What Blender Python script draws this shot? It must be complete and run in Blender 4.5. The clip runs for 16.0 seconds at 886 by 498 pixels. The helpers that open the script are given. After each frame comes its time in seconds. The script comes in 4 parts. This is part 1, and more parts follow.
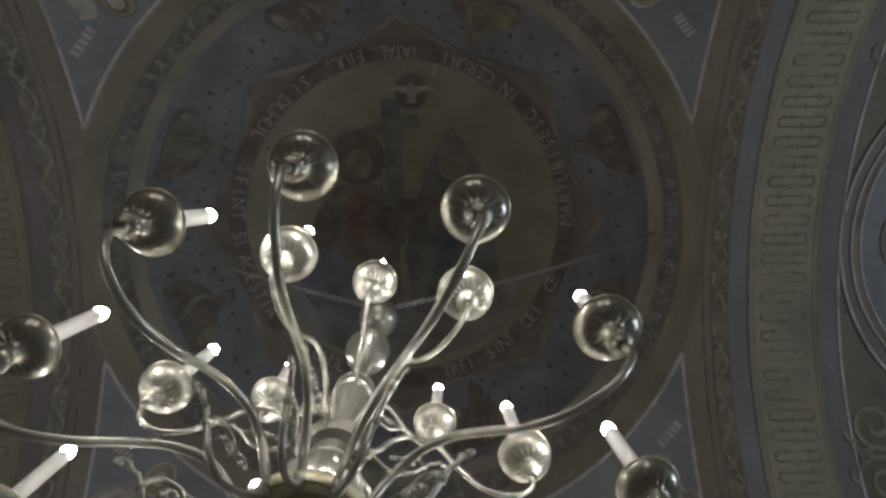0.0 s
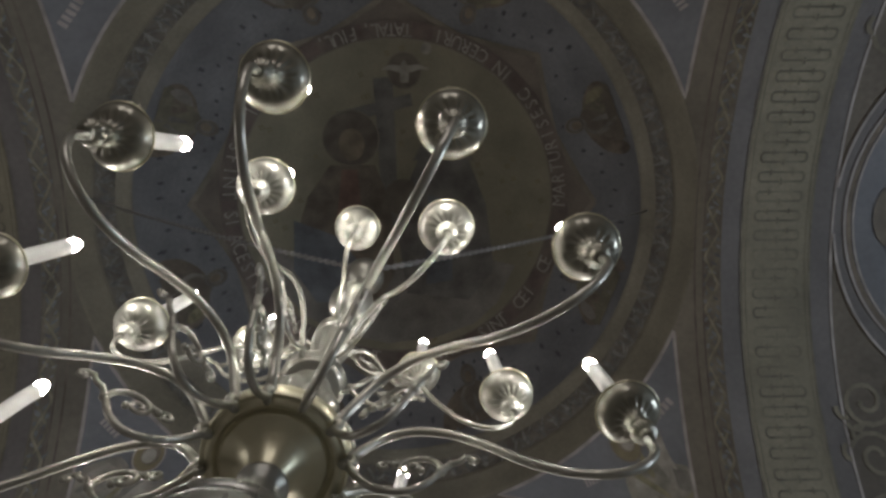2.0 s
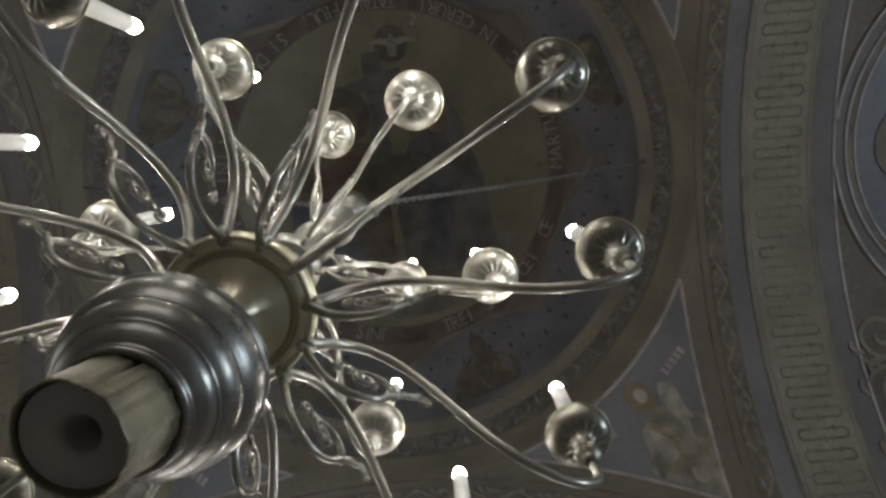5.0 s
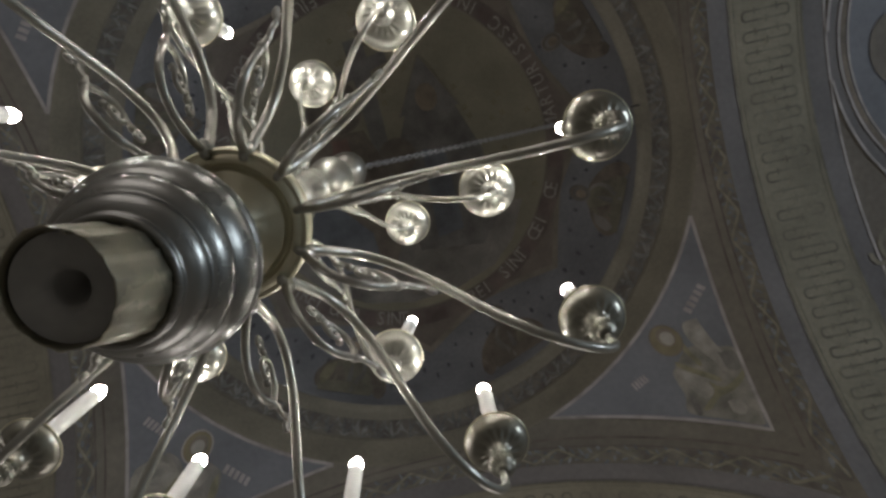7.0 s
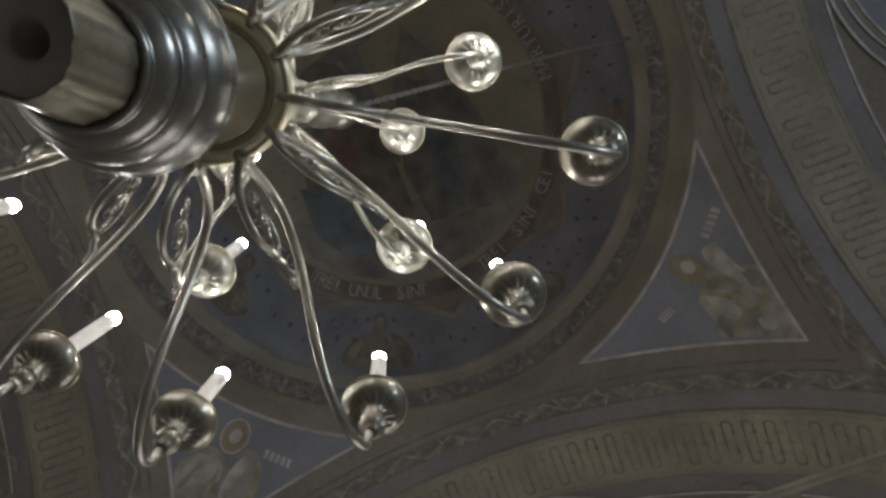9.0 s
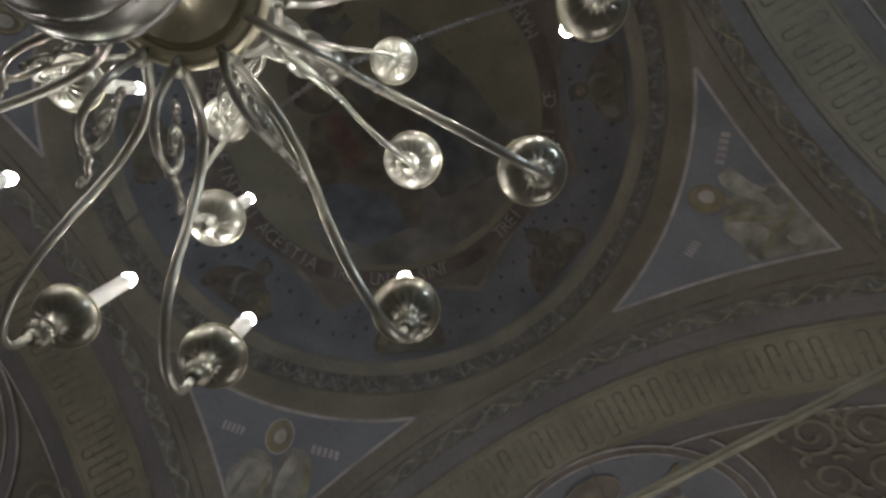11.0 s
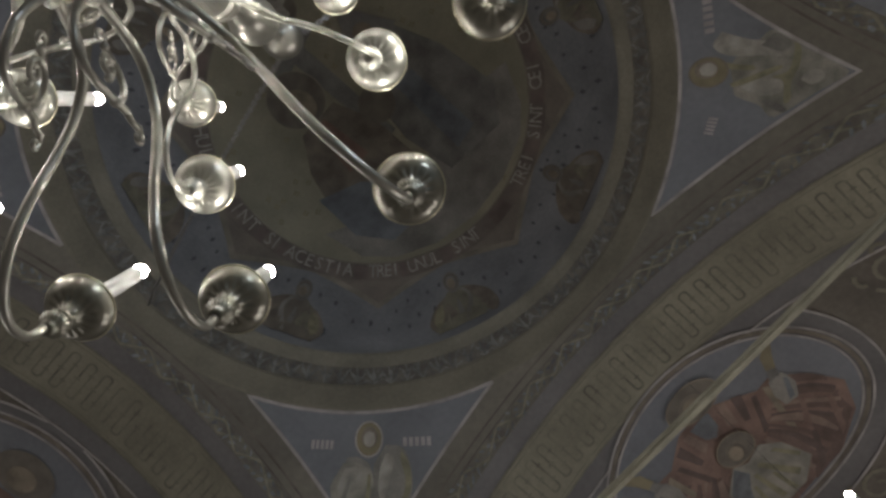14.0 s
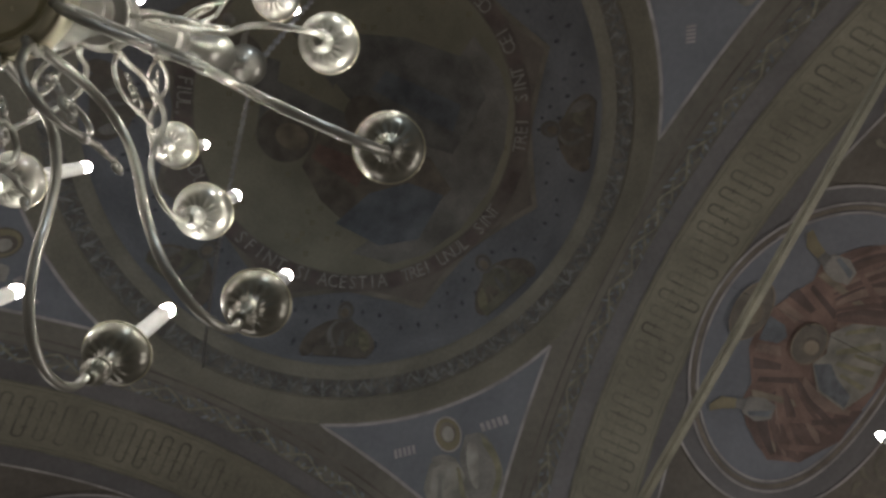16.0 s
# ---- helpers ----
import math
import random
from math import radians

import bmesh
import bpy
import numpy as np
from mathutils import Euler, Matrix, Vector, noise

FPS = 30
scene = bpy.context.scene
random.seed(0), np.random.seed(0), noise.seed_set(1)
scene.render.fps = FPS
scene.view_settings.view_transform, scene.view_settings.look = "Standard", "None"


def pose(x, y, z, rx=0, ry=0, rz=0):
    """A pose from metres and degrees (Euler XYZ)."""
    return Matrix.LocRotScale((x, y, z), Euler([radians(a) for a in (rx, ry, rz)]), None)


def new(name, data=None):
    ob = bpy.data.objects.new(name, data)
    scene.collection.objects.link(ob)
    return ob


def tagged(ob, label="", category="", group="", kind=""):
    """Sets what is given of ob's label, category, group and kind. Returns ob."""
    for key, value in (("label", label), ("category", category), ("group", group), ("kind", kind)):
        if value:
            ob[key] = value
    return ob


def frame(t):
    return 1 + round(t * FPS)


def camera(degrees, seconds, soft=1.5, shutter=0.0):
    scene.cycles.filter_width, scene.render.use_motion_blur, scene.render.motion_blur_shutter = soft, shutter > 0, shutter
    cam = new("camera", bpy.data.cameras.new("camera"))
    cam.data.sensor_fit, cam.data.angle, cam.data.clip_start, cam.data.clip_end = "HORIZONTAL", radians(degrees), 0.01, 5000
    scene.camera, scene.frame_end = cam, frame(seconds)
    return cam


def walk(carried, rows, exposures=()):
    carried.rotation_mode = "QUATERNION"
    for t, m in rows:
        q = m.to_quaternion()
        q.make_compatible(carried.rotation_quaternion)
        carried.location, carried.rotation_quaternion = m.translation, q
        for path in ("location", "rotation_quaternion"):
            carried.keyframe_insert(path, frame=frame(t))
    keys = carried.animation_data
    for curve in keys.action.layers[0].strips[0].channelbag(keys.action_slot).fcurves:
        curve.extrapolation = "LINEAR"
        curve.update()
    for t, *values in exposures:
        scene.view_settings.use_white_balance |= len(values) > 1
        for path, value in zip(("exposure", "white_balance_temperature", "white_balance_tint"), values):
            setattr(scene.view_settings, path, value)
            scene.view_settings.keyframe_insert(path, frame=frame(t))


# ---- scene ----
cam = camera(65.86, 16.0, soft=2.9)
ROWS = [
    (0.0, 0.2560, -0.7371, 1.5001, 171.051, 0.494, 0.588),
    (0.5, 0.2597, -0.7148, 1.4966, 170.757, 0.690, 0.426),
    (1.0, 0.2689, -0.6785, 1.4987, 170.627, 0.752, 0.352),
    (1.5, 0.2827, -0.6320, 1.5010, 170.676, 0.684, 0.343),
    (2.0, 0.2952, -0.5828, 1.5030, 170.593, 0.760, 0.374),
    (2.5, 0.3078, -0.5314, 1.5063, 170.511, 0.752, 0.457),
    (3.0, 0.3223, -0.4776, 1.5117, 170.493, 0.666, 0.615),
    (3.5, 0.3357, -0.4211, 1.5159, 170.582, 0.634, 0.978),
    (4.0, 0.3472, -0.3642, 1.5229, 170.687, 0.656, 1.743),
    (6.5, 0.3775, -0.1379, 1.5054, 170.405, 0.856, 10.417),
    (7.0, 0.3745, -0.0828, 1.4984, 170.255, 0.928, 12.501),
    (7.5, 0.3667, -0.0197, 1.4927, 170.142, 0.942, 14.488),
    (8.0, 0.3561, 0.0536, 1.4861, 170.007, 1.054, 16.520),
    (8.5, 0.3416, 0.1286, 1.4787, 169.938, 1.022, 18.378),
    (9.0, 0.3259, 0.1926, 1.4790, 169.822, 1.020, 20.212),
    (9.5, 0.3057, 0.2474, 1.4873, 169.752, 1.114, 22.443),
    (12.0, 0.1864, 0.4748, 1.5116, 169.615, 1.465, 34.075),
    (12.5, 0.1664, 0.5165, 1.5169, 169.580, 1.591, 36.809),
    (13.0, 0.1529, 0.5560, 1.5253, 169.604, 1.590, 39.894),
    (13.5, 0.1401, 0.5914, 1.5341, 169.602, 1.589, 43.556),
    (14.0, 0.1266, 0.6210, 1.5406, 169.602, 1.629, 47.684),
    (14.5, 0.1142, 0.6466, 1.5400, 169.625, 1.737, 52.084),
    (15.0, 0.1038, 0.6730, 1.5357, 169.703, 1.799, 56.367),
    (15.5, 0.0912, 0.6955, 1.5303, 169.800, 1.865, 60.381),
    (16.0, 0.0789, 0.7146, 1.5182, 169.918, 2.012, 64.240),
]
walk(cam, [(t, pose(x, y, z, rx, ry, rz)) for t, x, y, z, rx, ry, rz in ROWS], exposures=[(0.0, 0.11), (16.0, 0.11)])

# ---- world and light ----
world = bpy.data.worlds.new("world")
scene.world = world
world.use_nodes = True
world.node_tree.nodes["Background"].inputs[0].default_value = (0.62, 0.70, 0.85, 1)
world.node_tree.nodes["Background"].inputs[1].default_value = 0.6

BULB_LIGHT = 218.0
DAYLIGHT_EAST, DAYLIGHT = 14.0, 2.6

# ---- plan, in metres ----
CX, CY = -0.12, 0.084          # middle of the dome
HALF = 2.704                   # half the crossing's width, at the arches' edges
SPRING = 3.643                 # height of the arches' centres
ARCH_R = 3.238                 # radius of the arches
SPHERE = math.sqrt(ARCH_R ** 2 + HALF ** 2)
DOME_R, DOME_Z, DOME_H = 2.267, 7.6, 1.7
BAND_IN, BAND_OUT, ARCH_END = 2.871, 3.406, 3.575
ARM_END = 7.6                  # end walls of the four arms of the church
TWO_PI = 2 * math.pi


# ---- materials ----
def nodes_of(name):
    m = bpy.data.materials.new(name)
    m.use_nodes = True
    nt = m.node_tree
    return m, nt, nt.nodes["Principled BSDF"]


def plaster(name, colour, rough=0.85, vary=0.25, scale=3.0, stain=0.35, bump=0.15, island=0.0):
    """Painted plaster or other matt surface, with grain, cloudy stains and fine relief."""
    m, nt, bsdf = nodes_of(name)
    tc = nt.nodes.new("ShaderNodeTexCoord")
    big = nt.nodes.new("ShaderNodeTexNoise")
    big.inputs["Scale"].default_value, big.inputs["Detail"].default_value = scale, 6
    fine = nt.nodes.new("ShaderNodeTexNoise")
    fine.inputs["Scale"].default_value, fine.inputs["Detail"].default_value = scale * 16, 4
    for n in (big, fine):
        nt.links.new(tc.outputs["Object"], n.inputs["Vector"])
    ramp = nt.nodes.new("ShaderNodeValToRGB")
    dark = [c * (1 - stain) for c in colour]
    light = [min(1, c * (1 + stain * 0.6)) for c in colour]
    ramp.color_ramp.elements[0].position, ramp.color_ramp.elements[0].color = 0.30, (*dark, 1)
    ramp.color_ramp.elements[1].position, ramp.color_ramp.elements[1].color = 0.70, (*light, 1)
    nt.links.new(big.outputs["Fac"], ramp.inputs["Fac"])
    mix = nt.nodes.new("ShaderNodeMix")
    mix.data_type, mix.blend_type = "RGBA", "MULTIPLY"
    mix.inputs["Factor"].default_value = vary
    nt.links.new(ramp.outputs["Color"], mix.inputs["A"])
    nt.links.new(fine.outputs["Fac"], mix.inputs["B"])
    out = mix.outputs["Result"]
    if island:
        geo = nt.nodes.new("ShaderNodeNewGeometry")
        hsv = nt.nodes.new("ShaderNodeHueSaturation")
        rng = nt.nodes.new("ShaderNodeMapRange")
        rng.inputs["To Min"].default_value, rng.inputs["To Max"].default_value = 1 - island, 1 + island
        nt.links.new(geo.outputs["Random Per Island"], rng.inputs["Value"])
        nt.links.new(rng.outputs["Result"], hsv.inputs["Value"])
        nt.links.new(out, hsv.inputs["Color"])
        out = hsv.outputs["Color"]
    nt.links.new(out, bsdf.inputs["Base Color"])
    bsdf.inputs["Roughness"].default_value = rough
    b = nt.nodes.new("ShaderNodeBump")
    b.inputs["Strength"].default_value, b.inputs["Distance"].default_value = bump, 0.01
    nt.links.new(fine.outputs["Fac"], b.inputs["Height"])
    nt.links.new(b.outputs["Normal"], bsdf.inputs["Normal"])
    return m


def metal(name, colour, rough, spread=0.1, dull=0.35, polish=0.0, gloss=0.07, turned=0.0):
    """Metal with uneven gloss, tarnish and a faint ripple; polish: share of the surface that is rubbed bright,
    gloss: roughness there; turned: strength of the lathe's fine rings."""
    m, nt, bsdf = nodes_of(name)
    tc = nt.nodes.new("ShaderNodeTexCoord")
    noise_a = nt.nodes.new("ShaderNodeTexNoise")
    noise_a.inputs["Scale"].default_value, noise_a.inputs["Detail"].default_value = 14, 5
    noise_b = nt.nodes.new("ShaderNodeTexNoise")
    noise_b.inputs["Scale"].default_value, noise_b.inputs["Detail"].default_value = 90, 3
    for n in (noise_a, noise_b):
        nt.links.new(tc.outputs["Object"], n.inputs["Vector"])
    ramp = nt.nodes.new("ShaderNodeValToRGB")
    ramp.color_ramp.elements[0].position, ramp.color_ramp.elements[0].color = 0.35, (*colour, 1)
    ramp.color_ramp.elements[1].position, ramp.color_ramp.elements[1].color = 0.8, (*[c * (1 - dull) for c in colour], 1)
    nt.links.new(noise_a.outputs["Fac"], ramp.inputs["Fac"])
    bump = nt.nodes.new("ShaderNodeBump")
    bump.inputs["Strength"].default_value, bump.inputs["Distance"].default_value = 0.05, 0.004
    nt.links.new(noise_b.outputs["Fac"], bump.inputs["Height"])
    bright = nt.nodes.new("ShaderNodeBsdfPrincipled")
    for shader, low, high in ((bsdf, rough, rough + spread), (bright, gloss, gloss * 1.6)):
        rng = nt.nodes.new("ShaderNodeMapRange")
        rng.inputs["From Min"].default_value, rng.inputs["From Max"].default_value = 0.3, 0.75
        rng.inputs["To Min"].default_value, rng.inputs["To Max"].default_value = low, high
        nt.links.new(noise_a.outputs["Fac"], rng.inputs["Value"])
        nt.links.new(rng.outputs["Result"], shader.inputs["Roughness"])
        nt.links.new(ramp.outputs["Color"], shader.inputs["Base Color"])
        shader.inputs["Metallic"].default_value = 1.0
        if turned:
            tangent = nt.nodes.new("ShaderNodeTangent")
            tangent.direction_type, tangent.axis = "RADIAL", "Z"
            nt.links.new(tangent.outputs["Tangent"], shader.inputs["Tangent"])
            shader.inputs["Anisotropic"].default_value = turned
            shader.inputs["Anisotropic Rotation"].default_value = 0.25
    nt.links.new(bump.outputs["Normal"], bsdf.inputs["Normal"])
    both = nt.nodes.new("ShaderNodeMixShader")
    both.inputs["Fac"].default_value = polish
    nt.links.new(bsdf.outputs["BSDF"], both.inputs[1])
    nt.links.new(bright.outputs["BSDF"], both.inputs[2])
    nt.links.new(both.outputs["Shader"], nt.nodes["Material Output"].inputs["Surface"])
    return m


def glowing(name, colour, strength):
    m, nt, bsdf = nodes_of(name)
    bsdf.inputs["Base Color"].default_value = (0.8, 0.8, 0.8, 1)
    bsdf.inputs["Emission Color"].default_value = (*colour, 1)
    bsdf.inputs["Emission Strength"].default_value = strength
    return m


BRASS = metal("polished_brass", (0.40, 0.388, 0.338), 0.48, 0.10, 0.22, 0.36, 0.09)
BRASS_DULL = metal("dull_brass", (0.28, 0.275, 0.25), 0.42, 0.08, 0.25, 0.6, 0.23)
# low bowls: brass darkened for the dim nave they mirror; lit upper bowls take BRASS_STEM
BRASS_BOWL = metal("shaded_bowl_brass", (0.27, 0.258, 0.213), 0.50, 0.08, 0.25, 0.45, 0.08)
BRASS_PLATE = metal("plate_brass", (0.64, 0.60, 0.44), 0.42, 0.10, 0.2, 0.25, 0.18, 0.3)
BRASS_STEM = metal("bright_brass", (0.325, 0.315, 0.274), 0.50, 0.08, 0.2, 0.42, 0.08)
BRASS_WORN = metal("worn_brass", (0.30, 0.28, 0.21), 0.45, 0.16, 0.4, 0.25, 0.2)
IRON = metal("chain_iron", (0.30, 0.29, 0.28), 0.35, 0.2)
DARK_HOLE = plaster("shadowed_iron", (0.40, 0.385, 0.35), 0.6)
CABLE_BLACK = plaster("cable_black", (0.09, 0.085, 0.08), 0.7)
CANDLE = plaster("candle_sleeve_white", (0.41, 0.405, 0.385), 0.5, 0.08, 20, 0.05, 0.03)
BULB = glowing("lit_bulb", (1.0, 0.97, 0.90), BULB_LIGHT)
BULB_WEAK = glowing("dim_bulb", (1.0, 0.97, 0.92), 150.0)
BLUE_DOME = plaster("dome_blue_paint", (0.200, 0.203, 0.210), 0.8, 0.35, 1.6, 0.3)
BLUE = plaster("pendentive_blue_paint", (0.170, 0.175, 0.189), 0.8, 0.25, 1.4, 0.2)
GOLD = plaster("dark_gold_paint", (0.25, 0.230, 0.165), 0.7, 0.25, 2.2, 0.2)
STAR_BROWN = plaster("star_border_brown", (0.185, 0.158, 0.132), 0.8, 0.3, 2.5, 0.3)
STAR_DARK = plaster("star_dark_blue", (0.085, 0.088, 0.095), 0.8, 0.3, 8)
STAR_LINE = plaster("star_edge_tan", (0.225, 0.20, 0.16), 0.8, 0.3, 3)
MAROON = plaster("inscription_maroon", (0.162, 0.126, 0.11), 0.8, 0.3, 4)
BAND_BROWN = plaster("inscription_brown", (0.17, 0.14, 0.12), 0.8, 0.3, 4)
LETTER = plaster("inscription_cream", (0.35, 0.33, 0.295), 0.8, 0.3, 9, 0.3)
CREAM = plaster("cornice_ochre", (0.225, 0.208, 0.162), 0.8, 0.35, 2.0, 0.3)
OCHRE = plaster("outer_cornice_ochre", (0.20, 0.182, 0.138), 0.8, 0.35, 2.0, 0.25)
BROWN = plaster("pendentive_brown", (0.178, 0.160, 0.131), 0.85, 0.35, 1.2, 0.25)
DARK_LINE = plaster("dark_painted_line", (0.138, 0.117, 0.097), 0.85, 0.3, 5)
PALE_LINE = plaster("pale_painted_line", (0.36, 0.33, 0.315), 0.8, 0.3, 6)
FRIEZE = plaster("frieze_dark_ground", (0.175, 0.158, 0.133), 0.85, 0.4, 6, 0.4)
LEAF = plaster("frieze_leaf_grey", (0.20, 0.198, 0.185), 0.85, 0.4, 12, 0.4, island=0.3)
VINE = plaster("vine_ochre", (0.225, 0.205, 0.155), 0.85, 0.4, 12, 0.4, island=0.2)
VINE_BLUE = plaster("vine_leaf_blue_grey", (0.19, 0.20, 0.212), 0.85, 0.4, 12, 0.4, island=0.3)
GREY = plaster("soffit_grey_violet", (0.145, 0.136, 0.134), 0.85, 0.3, 1.5, 0.22)
BAND = plaster("soffit_band_ochre", (0.222, 0.205, 0.152), 0.85, 0.3, 1.8, 0.25)
MEANDER = plaster("meander_olive", (0.170, 0.156, 0.117), 0.85, 0.3, 6)
SKIN = plaster("painted_figure_tan", (0.26, 0.215, 0.16), 0.85, 0.4, 5, 0.4)
ROBE_WHITE = plaster("painted_robe_cream", (0.285, 0.268, 0.228), 0.85, 0.45, 6, 0.45)
PALE_CREAM = plaster("painted_sleeve_cream", (0.36, 0.34, 0.295), 0.85, 0.4, 8, 0.35)
ROBE_FOLD = plaster("painted_fold_olive", (0.25, 0.23, 0.15), 0.85, 0.4, 8, 0.4)
ROBE_RED = plaster("painted_robe_red", (0.228, 0.148, 0.119), 0.85, 0.45, 4, 0.45)
ROBE_RED_DARK = plaster("painted_robe_dark_red", (0.155, 0.104, 0.086), 0.85, 0.45, 4, 0.45)
ROBE_DARK_RED = plaster("painted_robe_maroon", (0.122, 0.087, 0.075), 0.85, 0.45, 4, 0.45)
ROBE_ROSE = plaster("painted_robe_rose", (0.268, 0.19, 0.153), 0.85, 0.45, 4, 0.4)
ROBE_OLIVE = plaster("painted_robe_olive", (0.205, 0.19, 0.14), 0.85, 0.45, 5, 0.4)
ROBE_DARK = plaster("painted_robe_dark", (0.20, 0.19, 0.175), 0.85, 0.45, 4, 0.4)
ROBE_BROWN = plaster("painted_robe_brown", (0.198, 0.167, 0.133), 0.85, 0.45, 4, 0.45)
ROBE_BLUE = plaster("painted_robe_blue", (0.172, 0.182, 0.196), 0.85, 0.4, 4, 0.4)
CLOUD = plaster("painted_cloud_grey", (0.24, 0.225, 0.20), 0.85, 0.4, 3, 0.4)
HALO = plaster("painted_halo_gold", (0.235, 0.20, 0.12), 0.75, 0.35, 6, 0.3)
HALO_DARK = plaster("painted_halo_brown", (0.158, 0.136, 0.109), 0.75, 0.35, 6, 0.3)
VAULT = plaster("side_vault_brown", (0.15, 0.13, 0.105), 0.85, 0.4, 1.5, 0.3)
SCROLL = plaster("scrollwork_ochre", (0.20, 0.18, 0.135), 0.85, 0.4, 6, 0.3)
WALL = plaster("wall_plaster", (0.38, 0.355, 0.32), 0.9, 0.3, 1.2, 0.2)
FLOOR = plaster("stone_floor", (0.40, 0.375, 0.34), 0.35, 0.4, 2, 0.3)
TIMBER = plaster("ochre_tie_beam", (0.228, 0.211, 0.156), 0.75, 0.35, 7, 0.25)
FRAME_WOOD = plaster("window_frame_wood", (0.20, 0.14, 0.09), 0.6, 0.3, 8)


# ---- helpers of this scene ----
def part(name, bm, material, parent=None, label="", smooth=False):
    me = bpy.data.meshes.new(name)
    if smooth:
        for fa in bm.faces:
            fa.smooth = True
    bm.to_mesh(me)
    bm.free()
    me.materials.append(material)
    ob = new(name, me)
    if parent is not None:
        ob.parent = parent
    if label:
        ob["label"] = label
    return ob


def like(name, source, parent, at):
    """Another object on the same mesh."""
    ob = new(name, source.data)
    ob.parent = parent
    ob.matrix_basis = at
    if "label" in source:
        ob["label"] = source["label"]
    return ob


def lathe(profile, n=40):
    """Turned body round the z axis: profile of (radius, height) from end to end."""
    bm = bmesh.new()
    rings = []
    for r, z in profile:
        if r < 1e-5:
            rings.append([bm.verts.new((0, 0, z))])
        else:
            rings.append([bm.verts.new((r * math.cos(TWO_PI * k / n), r * math.sin(TWO_PI * k / n), z)) for k in range(n)])
    for a, b in zip(rings, rings[1:]):
        for k in range(n):
            k2 = (k + 1) % n
            if len(a) == 1 and len(b) > 1:
                bm.faces.new((a[0], b[k2], b[k]))
            elif len(b) == 1 and len(a) > 1:
                bm.faces.new((a[k], a[k2], b[0]))
            elif len(a) > 1:
                bm.faces.new((a[k], a[k2], b[k2], b[k]))
    bmesh.ops.recalc_face_normals(bm, faces=bm.faces)
    return bm


def spline(points, steps=6):
    """Catmull-Rom curve through the points."""
    p = [Vector(q) for q in points]
    p = [p[0] * 2 - p[1]] + p + [p[-1] * 2 - p[-2]]
    out = []
    for i in range(1, len(p) - 2):
        for s in range(steps):
            t = s / steps
            a, b, c, d = p[i - 1], p[i], p[i + 1], p[i + 2]
            out.append(0.5 * (2 * b + (c - a) * t + (2 * a - 5 * b + 4 * c - d) * t * t + (3 * b - a - 3 * c + d) * t ** 3))
    out.append(p[-2])
    return out


def tube(bm, path, radius, n=10, end=None):
    """Rod along a path; end: radius at the far end."""
    end = radius if end is None else end
    rings = []
    m = len(path)
    side = None
    for i, q in enumerate(path):
        d = (path[min(i + 1, m - 1)] - path[max(i - 1, 0)]).normalized()
        if side is None:
            side = d.orthogonal().normalized()
        side = (side - d * side.dot(d)).normalized()
        up = d.cross(side)
        r = radius + (end - radius) * i / (m - 1)
        rings.append([bm.verts.new(q + side * r * math.cos(TWO_PI * k / n) + up * r * math.sin(TWO_PI * k / n)) for k in range(n)])
    for a, b in zip(rings, rings[1:]):
        for k in range(n):
            bm.faces.new((a[k], a[(k + 1) % n], b[(k + 1) % n], b[k]))
    bm.faces.new(rings[0][::-1])
    bm.faces.new(rings[-1])
    return bm


def ball(bm, centre, r, u=10, v=7):
    bmesh.ops.create_uvsphere(bm, u_segments=u, v_segments=v, radius=r, matrix=Matrix.Translation(centre))


def box(bm, x0, x1, y0, y1, z0, z1):
    v = [bm.verts.new((x, y, z)) for z in (z0, z1) for x, y in ((x0, y0), (x1, y0), (x1, y1), (x0, y1))]
    for f in ((3, 2, 1, 0), (4, 5, 6, 7), (0, 1, 5, 4), (1, 2, 6, 5), (2, 3, 7, 6), (3, 0, 4, 7)):
        bm.faces.new([v[i] for i in f])
    return bm


def spiral(cx, cz, r0, turns, start, sense=1, n=22):
    """Volute in the x-z plane, from its outer end to its eye."""
    return [Vector((cx + r0 * (1 - 0.8 * k / n) * math.cos(start + sense * turns * TWO_PI * k / n), 0,
                    cz + r0 * (1 - 0.8 * k / n) * math.sin(start + sense * turns * TWO_PI * k / n))) for k in range(n + 1)]


# surfaces of the vault: height over a place in plan, seen from the dome's middle
def dome_z(x, y):
    return DOME_Z + DOME_H * math.sqrt(max(0.0, 1 - (x * x + y * y) / DOME_R ** 2))


def pend_z(x, y):
    return SPRING + math.sqrt(max(0.0, SPHERE ** 2 - x * x - y * y))


def dome_place(x, y, off):
    r2 = (x * x + y * y) / DOME_R ** 2
    z = dome_z(x, y)
    n = Vector((x / DOME_R ** 2, y / DOME_R ** 2, (z - DOME_Z) / DOME_H ** 2)).normalized()
    return Vector((CX + x, CY + y, z)) - n * off


def pend_place(x, y, off):
    z = pend_z(x, y)
    n = Vector((x, y, z - SPRING)).normalized()
    return Vector((CX + x, CY + y, z)) - n * off


ARMS = {"east": (1, 0), "south": (0, 1), "west": (-1, 0), "north": (0, -1)}


def arch_place(arm, s, u, off, radius=ARCH_R):
    """Place on an arm's barrel: s along the arm, u the length round the curve from its crown."""
    a = u / radius
    r = radius - off
    ex, ey = ARMS[arm]
    w = r * math.sin(a)
    return Vector((CX + ex * s - ey * w, CY + ey * s + ex * w, SPRING + r * math.cos(a)))


